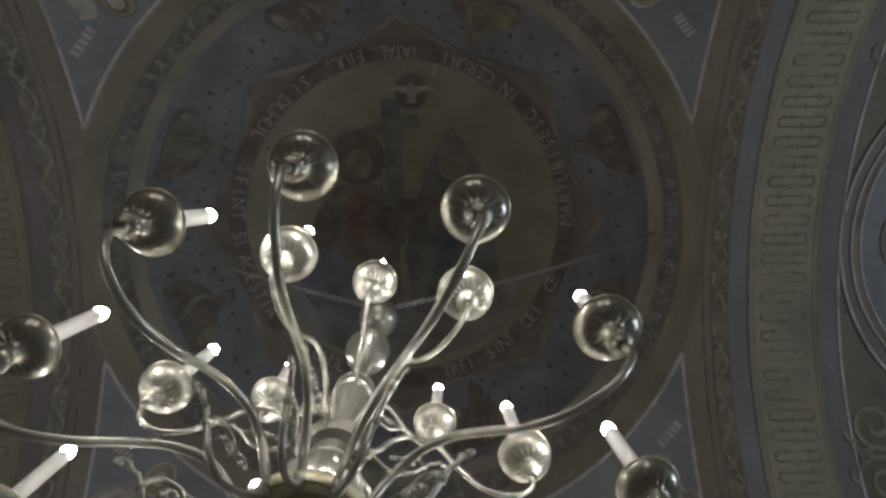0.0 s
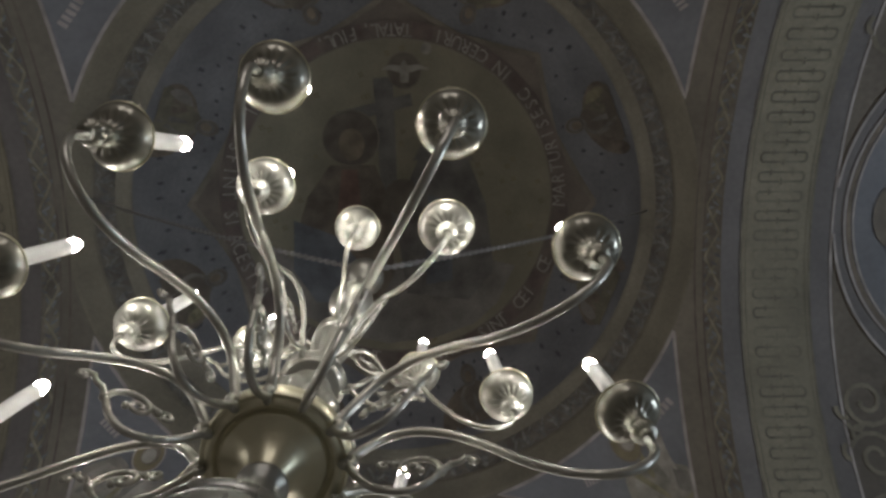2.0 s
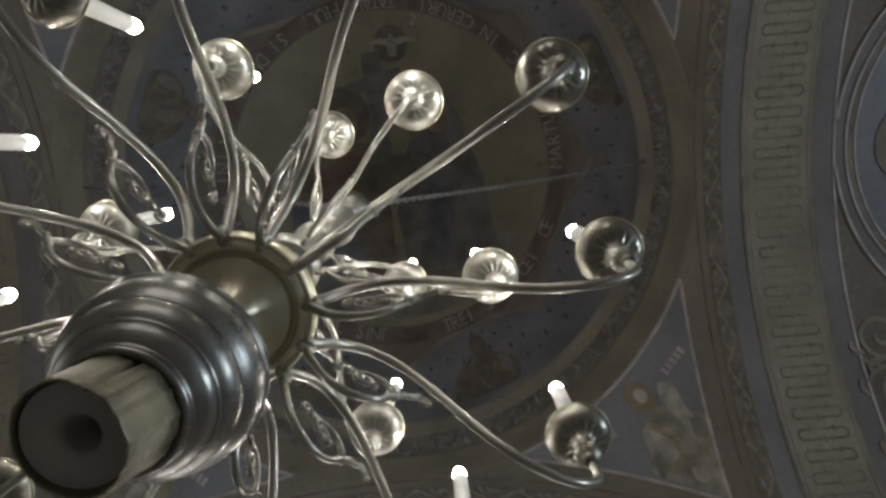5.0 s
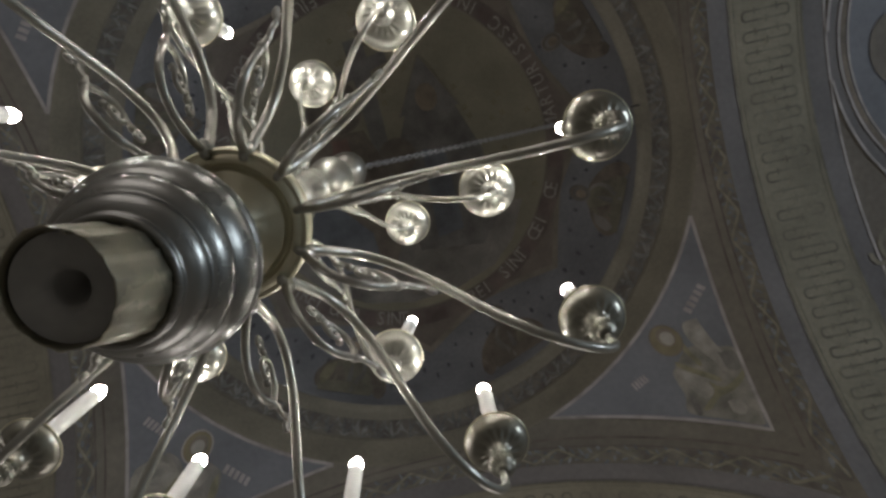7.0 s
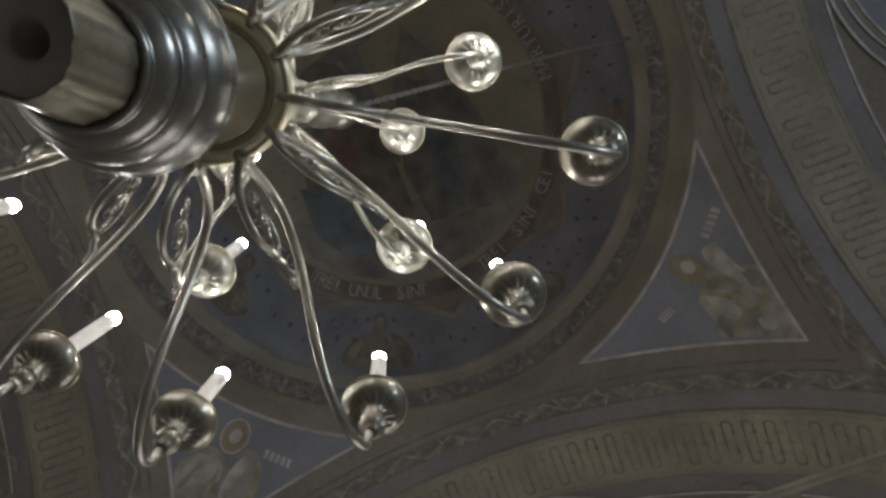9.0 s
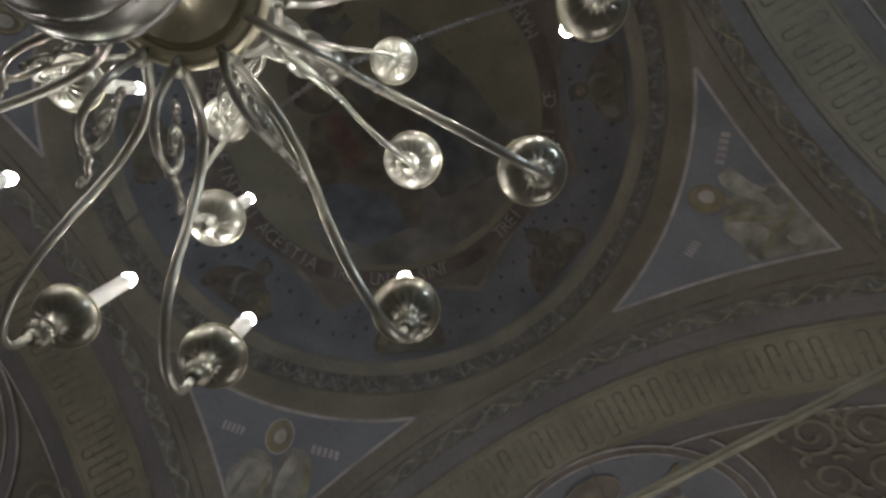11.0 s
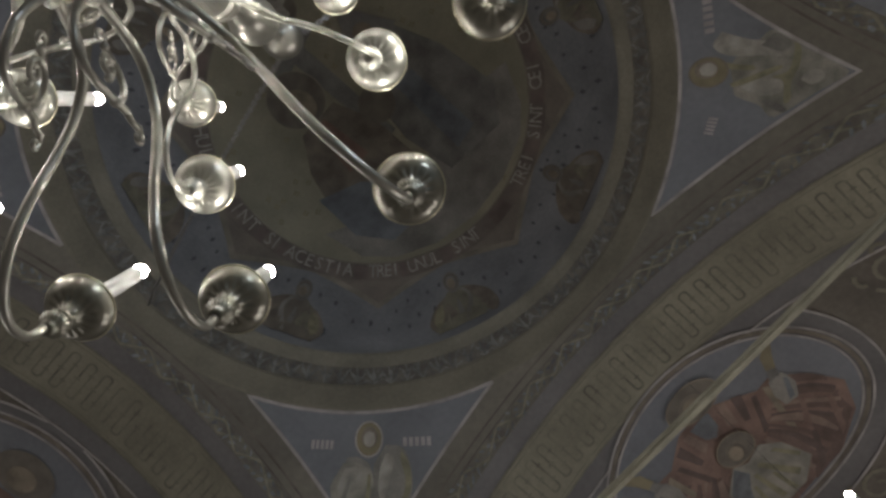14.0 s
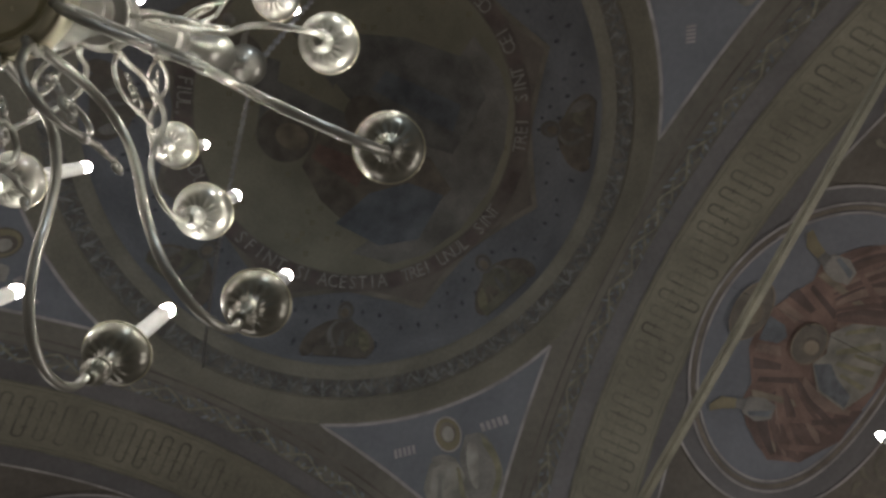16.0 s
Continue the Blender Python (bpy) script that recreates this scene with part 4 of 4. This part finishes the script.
# ---- chandelier ----
def bowl_profile(tier):
    """Drip bowl with its reeded knob and collar: a wide dish on the low tier, a deeper cup above."""
    out = [(0.0, -0.112), (0.010, -0.112), (0.0145, -0.108), (0.0145, -0.103), (0.012, -0.099), (0.0175, -0.095), (0.0235, -0.089), (0.0262, -0.082), (0.0250, -0.075), (0.020, -0.069), (0.0145, -0.066), (0.0140, -0.063),
           (0.0195, -0.061), (0.0225, -0.057), (0.0195, -0.053), (0.0165, -0.051)]
    # bell of the bowl: hollow curve out of the neck, then rounding up to the rim
    if tier == "low":
        bell = [(0.0165, -0.051), (0.0172, -0.044), (0.0195, -0.036), (0.0240, -0.0285), (0.0310, -0.0225), (0.0400, -0.0185), (0.0500, -0.0140), (0.0590, -0.0070), (0.0655, 0.0020), (0.0695, 0.0110), (0.0705, 0.0180)]
        inside = [(0.0690, 0.0198), (0.0620, 0.0120), (0.0500, -0.002), (0.0380, -0.008), (0.0, -0.010)]
    else:
        bell = [(0.0165, -0.051), (0.0180, -0.047), (0.0225, -0.0440), (0.0310, -0.0415), (0.0420, -0.0375), (0.0530, -0.0310), (0.0620, -0.0210), (0.0668, -0.0080), (0.0682, 0.0040), (0.0684, 0.0140)]
        inside = [(0.0668, 0.0150), (0.0650, 0.0040), (0.0590, -0.012), (0.0420, -0.026), (0.0, -0.030)]
    out += [(p.x, p.y) for p in spline([(x, z, 0) for x, z in bell], 4)[1:]] + inside
    wide = 0.925 if tier == "low" else 1.0
    return [(r * (wide if z > -0.05 else 1.0), z - 0.010) for r, z in out]


def bowl_mesh(tier):
    bm = lathe(bowl_profile(tier), 112)
    for v in bm.verts:
        r, z = math.hypot(v.co.x, v.co.y), v.co.z
        if r > 0.001 and -0.107 < z < -0.078:
            k = 1 + 0.045 * math.cos(20 * math.atan2(v.co.y, v.co.x) + 160 * z)
            v.co.x, v.co.y = v.co.x * k, v.co.y * k
        elif -0.059 < z < 0.0 and r > 0.0168:
            # shallow swirled gadroons that die out towards the rim, shaped in to imitate the fan of reflected bulbs
            fade = max(0.0, 1 - abs(r - 0.033) / 0.020)
            v.co.z += 0.0017 * fade * math.cos(16 * math.atan2(v.co.y, v.co.x) + 45 * r)
    return bm


def gadroon(profile, count, depth, low, high):
    """Turned body with upright flutes between two heights."""
    bm = lathe(profile, count * 6)
    for v in bm.verts:
        fade = max(0.0, math.sin(math.pi * min(1.0, max(0.0, (v.co.z - low) / (high - low)))))
        k = 1 + depth * fade * math.cos(count * math.atan2(v.co.y, v.co.x))
        v.co.x, v.co.y = v.co.x * k, v.co.y * k
    return bm


def sleeve_profile(h):
    return [(0.0, -0.045), (0.0175, -0.045), (0.0182, -0.02), (0.0182, h - 0.004), (0.0172, h), (0.010, h), (0.0, h - 0.001)]


def bulb_profile(h):
    return [(0.0, 0.0), (0.0140, 0.0), (0.0162, h * 0.20), (0.0165, h * 0.38), (0.0152, h * 0.57), (0.0118, h * 0.76), (0.0068, h * 0.91), (0.0027, h * 0.98), (0.0, h)]


def scroll_mesh(k, z, r):
    """Bracket of curled rods in the arm's plane; k scales it, from (r, z) outward."""
    bm = bmesh.new()
    V = lambda a, b: Vector((r + a * k, 0, z + b * k))
    tube(bm, spline([V(0, 0), V(0.02, -0.045), (V(0.055, -0.092)), V(0.10, -0.112), V(0.140, -0.095), V(0.168, -0.055), V(0.190, -0.022)]), 0.0078 * k, 9, 0.006 * k)
    # curled tip, turned outward
    tube(bm, spline([V(0.188, -0.026), V(0.204, -0.018), V(0.214, -0.006), V(0.228, -0.004), V(0.237, -0.014)]), 0.0056 * k, 8, 0.0046 * k)
    tube(bm, spiral(r + 0.228 * k, z - 0.016 * k, 0.010 * k, 0.9, 0.4, -1, 12), 0.0044 * k, 7, 0.0034 * k)
    # branch that runs back from the tip to a pair of small volutes
    tube(bm, spline([V(0.172, -0.050), V(0.166, -0.022), V(0.148, -0.004), V(0.122, -0.002), V(0.098, -0.014), V(0.080, -0.020)]), 0.0062 * k, 8, 0.0048 * k)
    tube(bm, spiral(r + 0.118 * k, z - 0.030 * k, 0.022 * k, 1.4, 1.9, 1, 22), 0.0048 * k, 7, 0.0034 * k)
    tube(bm, spiral(r + 0.070 * k, z - 0.022 * k, 0.0135 * k, 1.1, 0.6, 1, 16), 0.0046 * k, 7, 0.0036 * k)
    for x, y, size in ((0.172, -0.050, 0.0095), (0.136, -0.044, 0.0070), (0.086, -0.018, 0.0070), (0.214, -0.004, 0.0065)):
        ball(bm, V(x, y), size * k, 10, 6)
    for f in bm.faces:
        f.smooth = True
    return bm


def arm_mesh(points, rod, foot):
    bm = bmesh.new()
    tube(bm, spline([(r, 0, z) for r, z in points], 7), rod, 12, rod * 0.82)
    tube(bm, spiral(foot[0] + 0.004, foot[1] - 0.016, 0.017, 1.2, 1.4, -1, 16), rod * 0.9, 8, rod * 0.5)
    for f in bm.faces:
        f.smooth = True
    return bm


LOW_ARM = [(0.128, 2.668), (0.150, 2.690), (0.176, 2.725), (0.210, 2.757), (0.257, 2.772), (0.320, 2.752), (0.385, 2.698), (0.450, 2.630), (0.520, 2.582), (0.590, 2.572), (0.645, 2.596), (0.680, 2.648)]
MID_ARM = [(0.070, 3.075), (0.105, 3.100), (0.135, 3.165), (0.190, 3.205), (0.245, 3.175), (0.300, 3.060), (0.355, 2.980), (0.415, 2.962), (0.462, 2.998), (0.478, 3.045)]
TOP_ARM = [(0.045, 3.420), (0.070, 3.440), (0.095, 3.490), (0.135, 3.505), (0.175, 3.455), (0.215, 3.415), (0.258, 3.412), (0.292, 3.445), (0.303, 3.490)]

# rolled rims of the drip bowls: radius and height above the arm's end
RIM = {"low": (0.0655, 0.008), "mid": (0.0678, 0.0045), "top": (0.0678, 0.0045)}

TIERS = {
    "low": dict(points=LOW_ARM, rod=0.0098, radius=0.68, bowl=2.8176, tip=3.1367, scroll=(1.0, 2.655, 0.132)),
    "mid": dict(points=MID_ARM, rod=0.0072, radius=0.4752, bowl=3.1871, tip=3.5374, scroll=(0.78, 3.085, 0.085)),
    "top": dict(points=TOP_ARM, rod=0.0066, radius=0.3038, bowl=3.6265, tip=3.9515, scroll=(0.62, 3.435, 0.055)),
}
# each hand-bent arm: angle, stray in radius and height, and its candle's lean outward and sideways
LOW = [(-2.1, 0.006, -0.006, -0.012, 0.0), (29.7, 0.020, -0.002, 0.013, 0.009), (57.0, -0.006, -0.001, -0.005, 0.004), (88.2, 0.002, -0.020, -0.005, 0.011),
       (121.8, -0.002, -0.017, 0.010, 0.006), (147.5, 0.004, 0.008, -0.010, 0.004), (178.1, -0.002, 0.009, 0.0, 0.0), (210.3, -0.013, 0.017, -0.009, -0.003),
       (242.5, -0.019, 0.013, -0.026, 0.006), (269.8, 0.013, 0.0, 0.0, 0.0), (298.6, 0.009, 0.001, 0.0, 0.0), (328.3, 0.016, -0.002, 0.005, 0.009)]
MID = [(256.1, 0.003, -0.009, 0.016, -0.011), (312.1, 0.008, -0.002, 0.0, 0.0), (9.9, 0.010, 0.009, -0.016, 0.002), (193.4, -0.004, 0.032, -0.016, 0.001),
       (70.1, -0.001, -0.020, 0.021, -0.027), (134.3, -0.008, -0.011, -0.010, 0.008)]
TOP = [(280.2, 0.001, -0.003, 0.0, 0.0), (36.7, -0.007, 0.006, 0.007, -0.012), (164.6, -0.006, -0.004, 0.007, 0.006)]


def chandelier(origin, tiers, bulb, stem_too=True):
    root = new("chandelier")
    root.location = origin
    bm = lathe([(0.034, 2.60), (0.040, 2.612), (0.052, 2.634), (0.072, 2.650), (0.094, 2.657), (0.0985, 2.660), (0.1005, 2.672), (0.1065, 2.672), (0.1085, 2.660), (0.113, 2.658), (0.124, 2.662), (0.1265, 2.668), (0.1295, 2.662), (0.134, 2.664), (0.137, 2.676), (0.137, 2.700), (0.132, 2.706), (0.118, 2.712),
                (0.110, 2.722), (0.075, 2.728), (0.0, 2.73)], 64)
    part("arm_plate", bm, BRASS_PLATE, root, "round brass plate holding the lower arms", True)
    if stem_too:
        # turned stem, from the fluted drop up to the top ball
        barrel = [(0.062, 2.232), (0.070, 2.226), (0.074, 2.226), (0.077, 2.230), (0.077, 2.235), (0.0745, 2.239)]
        # three rounded swells, each wider than the one below
        for r0, z0, r1, z1 in ((0.0745, 2.239, 0.0965, 2.266), (0.0958, 2.267, 0.1140, 2.300), (0.1132, 2.301, 0.1290, 2.346)):
            for k in range(10):
                q = math.pi / 2 * (0.34 + 0.66 * k / 9)
                flat = math.pi / 2 * 0.34
                barrel.append((r0 + (r1 - r0) * (math.sin(q) - math.sin(flat)) / (1 - math.sin(flat)), z0 + (z1 - z0) * (1 - math.cos(q) / math.cos(flat))))
        barrel += [(0.1275, 2.347), (0.130, 2.350), (0.1325, 2.356), (0.1325, 2.362), (0.130, 2.367), (0.125, 2.370), (0.118, 2.378), (0.100, 2.398), (0.078, 2.416), (0.056, 2.430), (0.039, 2.444),
                   (0.031, 2.470), (0.028, 2.505), (0.034, 2.545), (0.036, 2.562), (0.046, 2.570), (0.046, 2.580), (0.034, 2.586), (0.034, 2.600)]
        bm = lathe(barrel, 72)
        part("lower_ball", bm, BRASS_DULL, root, "dull brass barrel of three rounded swells", True)
        # sleeve below the barrel: a rolled sheet with shallow creases, a slit and an uneven hollow foot
        bm = bmesh.new()
        n = 96
        slit = math.radians(-62)
        prof = [(0.052, 2.175, 0), (0.0565, 2.140, 0), (0.0585, 2.128, 0.3), (0.0600, 2.126, 0.6), (0.0610, 2.129, 1), (0.0620, 2.150, 1), (0.0635, 2.18, 1), (0.0655, 2.21, 1), (0.067, 2.234, 1)]
        rings = []
        for r0, z, crease in prof:
            ring = []
            for k in range(n):
                q = TWO_PI * k / n
                r1 = r0 + crease * (0.0011 * math.sin(7 * q + 0.6) + 0.0009 * math.sin(17 * q + 1.0) + 0.0005 * math.sin(31 * q))
                gap = abs((q - slit + math.pi) % TWO_PI - math.pi)
                if crease == 1 and gap < 0.055:
                    r1 -= 0.006
                low = -0.010 * math.cos(q) * max(0.0, (2.20 - z) / 0.07)
                ring.append(bm.verts.new((r1 * math.cos(q), r1 * math.sin(q) - 0.016 * (2.232 - z) / 0.1, z + low)))
            rings.append(ring)
        for a, b in zip(rings, rings[1:]):
            for k in range(n):
                bm.faces.new((a[k], a[(k + 1) % n], b[(k + 1) % n], b[k]))
        drop = part("drop", bm, BRASS_WORN, root, "creased brass sleeve with a dark hollow foot", True)
        bm = lathe([(0.0555, 2.144), (0.040, 2.146), (0.026, 2.149), (0.020, 2.152), (0.018, 2.158), (0.012, 2.205), (0.0, 2.21)], 32)
        for v in bm.verts:
            v.co.y -= 0.016 * (2.232 - v.co.z) / 0.1
        part("hollow", bm, DARK_HOLE, drop, "dark hollow foot", True)
        dense = lambda pts, n=3: [(p.x, p.y) for p in spline([(x, z, 0) for x, z in pts], n)]
        rings = lambda r0, r1, z0, z1, n: [(r0 + (r1 - r0) * (k / (6 * n)) + 0.0042 * math.sin(math.pi * (k % 6) / 6), z0 + (z1 - z0) * k / (6 * n)) for k in range(6 * n + 1)]
        stem = dense([(0.055, 2.726), (0.070, 2.742), (0.092, 2.782), (0.099, 2.825), (0.095, 2.868), (0.078, 2.905), (0.056, 2.926)])
        part("stem_bulb", gadroon(stem, 20, 0.014, 2.74, 2.91), BRASS_STEM, root, "polished brass bulb with soft flutes", True)
        part("stem_ring", lathe([(0.056, 2.926), (0.046, 2.932)] + rings(0.050, 0.058, 2.934, 2.966, 2) + [(0.060, 2.985), (0.054, 3.010)] + rings(0.050, 0.046, 3.012, 3.024, 1), 48), BRASS_STEM, root, "", True)
        part("arm_plate", lathe([(0.046, 3.024), (0.060, 3.034)] + rings(0.066, 0.074, 3.036, 3.060, 2) + [(0.080, 3.066), (0.081, 3.076), (0.078, 3.086)] + rings(0.070, 0.052, 3.088, 3.128, 3) + [(0.048, 3.130)], 48), BRASS_STEM, root, "", True)
        # the vase's flutes are added to imitate upright lines of reflected bulbs
        part("stem_vase", gadroon(dense([(0.048, 3.130), (0.036, 3.150), (0.030, 3.180), (0.034, 3.230), (0.044, 3.290), (0.054, 3.345), (0.057, 3.375), (0.052, 3.395), (0.046, 3.402)]), 16, 0.02, 3.17, 3.39), BRASS_STEM, root, "slender polished brass vase, soft flutes added for streaked highlights", True)
        part("arm_plate", lathe([(0.046, 3.402), (0.054, 3.408), (0.060, 3.420), (0.060, 3.436)] + rings(0.054, 0.056, 3.440, 3.478, 2) + rings(0.050, 0.036, 3.480, 3.540, 4) + [(0.026, 3.552)], 48), BRASS_STEM, root, "", True)
        part("stem_pear", lathe(dense([(0.026, 3.552), (0.021, 3.585), (0.022, 3.63), (0.028, 3.68), (0.037, 3.735), (0.058, 3.768), (0.072, 3.81), (0.077, 3.85), (0.073, 3.895), (0.060, 3.935), (0.040, 3.962), (0.024, 3.985), (0.016, 4.03)]) + rings(0.016, 0.016, 4.034, 4.066, 2)
                    + [(0.026, 4.085), (0.030, 4.10), (0.026, 4.115), (0.016, 4.13), (0.014, 4.17), (0.018, 4.205), (0.018, 4.22)], 48), BRASS_STEM, root, "polished brass pear-shaped piece", True)
        top = [(0.018, 4.22), (0.026, 4.236)]
        for k in range(1, 16):
            a = math.radians(-72 + 144 * k / 15)
            top.append((0.081 * math.cos(a), 4.315 + 0.081 * math.sin(a)))
        top += [(0.016, 4.405), (0.010, 4.43), (0.0, 4.432)]
        part("top_ball", lathe(top, 48), BRASS_STEM, root, "polished brass ball at the top", True)
        bm = bmesh.new()
        tube(bm, [Vector((0.022 * math.cos(TWO_PI * k / 20), 0, 4.445 + 0.022 * math.sin(TWO_PI * k / 20))) for k in range(21)], 0.005, 8)
        part("hanging_ring", bm, BRASS_DULL, root, "", True)
    first = {}
    for tier, arms in tiers:
        d = TIERS[tier]
        pts, end = d["points"], d["radius"]
        for angle, dr, dz, out, side in arms:
            m = len(pts)
            bent = [(r + dr * (i / (m - 1)) ** 1.5, z + dz * (i / (m - 1)) ** 1.5) for i, (r, z) in enumerate(pts)]
            bent.append((end + dr, d["bowl"] + dz - 0.118))
            arm = part("arm", arm_mesh(bent, d["rod"], bent[0]), BRASS, root)
            arm.matrix_basis = pose(0, 0, 0, 0, 0, angle)
            h = d["tip"] - d["bowl"]
            lean = pose(end + dr, 0, d["bowl"] + dz, -math.degrees(side / h), math.degrees(out / h), 0)
            made = {}
            for name, build, mat, label in (("scroll", lambda: scroll_mesh(*d["scroll"]), BRASS, "curled brass scroll"),
                                            ("drip_bowl", lambda: bowl_mesh(tier), BRASS_BOWL if tier == "low" else BRASS_STEM, "round polished brass drip bowl"),
                                            ("rim", lambda: lathe([(RIM[tier][0] + 0.0026 * math.cos(TWO_PI * k / 10), RIM[tier][1] + 0.0026 * math.sin(TWO_PI * k / 10)) for k in range(11)], 64), BRASS_PLATE, "bright rolled rim of the bowl"),
                                            ("socket_cup", lambda: lathe([(0.0, 0.0), (0.0195, 0.0), (0.0210, 0.010), (0.0210, 0.018), (0.0235, 0.021), (0.0235, 0.025), (0.0195, 0.026), (0.0, 0.0262)], 24), BRASS, "small brass cup round the candle"),
                                            ("candle_sleeve", lambda: lathe(sleeve_profile(h - 0.048), 24), CANDLE, "white candle sleeve"),
                                            ("bulb", lambda: lathe(bulb_profile(0.054), 12), bulb, "lit candle bulb")):
                at = Matrix() if name == "scroll" else (lean if name != "bulb" else lean @ pose(0, 0, h - 0.048))
                if (tier, name) in first:
                    like(name, first[tier, name], arm, at)
                else:
                    ob = part(name, build(), mat, arm, label, True)
                    ob.matrix_basis = at
                    first[tier, name] = ob
    return root


lamp = chandelier((0, 0, 0), (("low", LOW), ("mid", MID), ("top", TOP)), BULB)
tagged(lamp, "polished brass chandelier with three tiers of lit candle arms", "chandelier", "chandeliers of the church")
second = chandelier((0.037, 3.503, 0.863), (("low", [(248.7 + 33.9 * k, 0.0, 0.0, 0.0, 0.0) for k in (-3, -2, -1, 0, 1, 2, 3, 4)]),), BULB_WEAK, False)
tagged(second, "brass ring chandelier hanging beyond the arch with lit candles", "chandelier", "chandeliers of the church")
bm = bmesh.new()
tube(bm, [Vector((0.037, 3.503, 3.59)), Vector((0.037, 3.503, 5.2)), Vector((0.037, 3.503, 6.88))], 0.0015, 6)
tagged(part("cable", bm, CABLE_BLACK), "thin dark cable from the vault to the chandelier", "cable")

# ---- chains from the top ball to the cornice ----


def chain(a, b, sag, name, label):
    root = new(name)
    root.location = a
    a, b = Vector(a), Vector(b)
    length = (b - a).length
    link = 0.040
    n = int(length / (link * 0.72))
    bm = bmesh.new()
    k = 12
    ring = [Vector((link / 2 * math.cos(TWO_PI * i / k), 0.0100 * math.sin(TWO_PI * i / k), 0)) for i in range(k)]
    rings = []
    for i in range(k):
        d = (ring[(i + 1) % k] - ring[i - 1]).normalized()
        side = Vector((0, 0, 1))
        up = d.cross(side)
        rings.append([bm.verts.new(ring[i] + side * 0.0031 * math.cos(TWO_PI * j / 6) + up * 0.0031 * math.sin(TWO_PI * j / 6)) for j in range(6)])
    for i in range(k):
        p, q = rings[i], rings[(i + 1) % k]
        for j in range(6):
            bm.faces.new((p[j], p[(j + 1) % 6], q[(j + 1) % 6], q[j]))
    first = None
    for i in range(n):
        s = (i + 0.5) / n
        at = a.lerp(b, s) - Vector((0, 0, sag * 4 * s * (1 - s)))
        tangent = (b - a) / 1 - Vector((0, 0, sag * 4 * (1 - 2 * s)))
        turn = tangent.to_track_quat("X", "Z").to_matrix().to_4x4() @ pose(0, 0, 0, 90 * (i % 2), 0, 0)
        m = Matrix.Translation(at - a) @ turn
        if first is None:
            first = part("link", bm, IRON, root, "", True)
            first.matrix_basis = m
        else:
            like("link", first, root, m)
    return tagged(root, label, "chain")


def on_ring(angle, r, z):
    return (CX + r * math.cos(math.radians(angle)), CY + r * math.sin(math.radians(angle)), z)


chain((0, 0, 4.46), on_ring(0, 2.30, 7.52), 0.20, "chain", "dark iron chain holding the chandelier to the cornice")
chain((0, 0, 4.46), on_ring(184, 2.45, 7.22), 0.12, "chain", "dark iron chain holding the chandelier to the cornice")
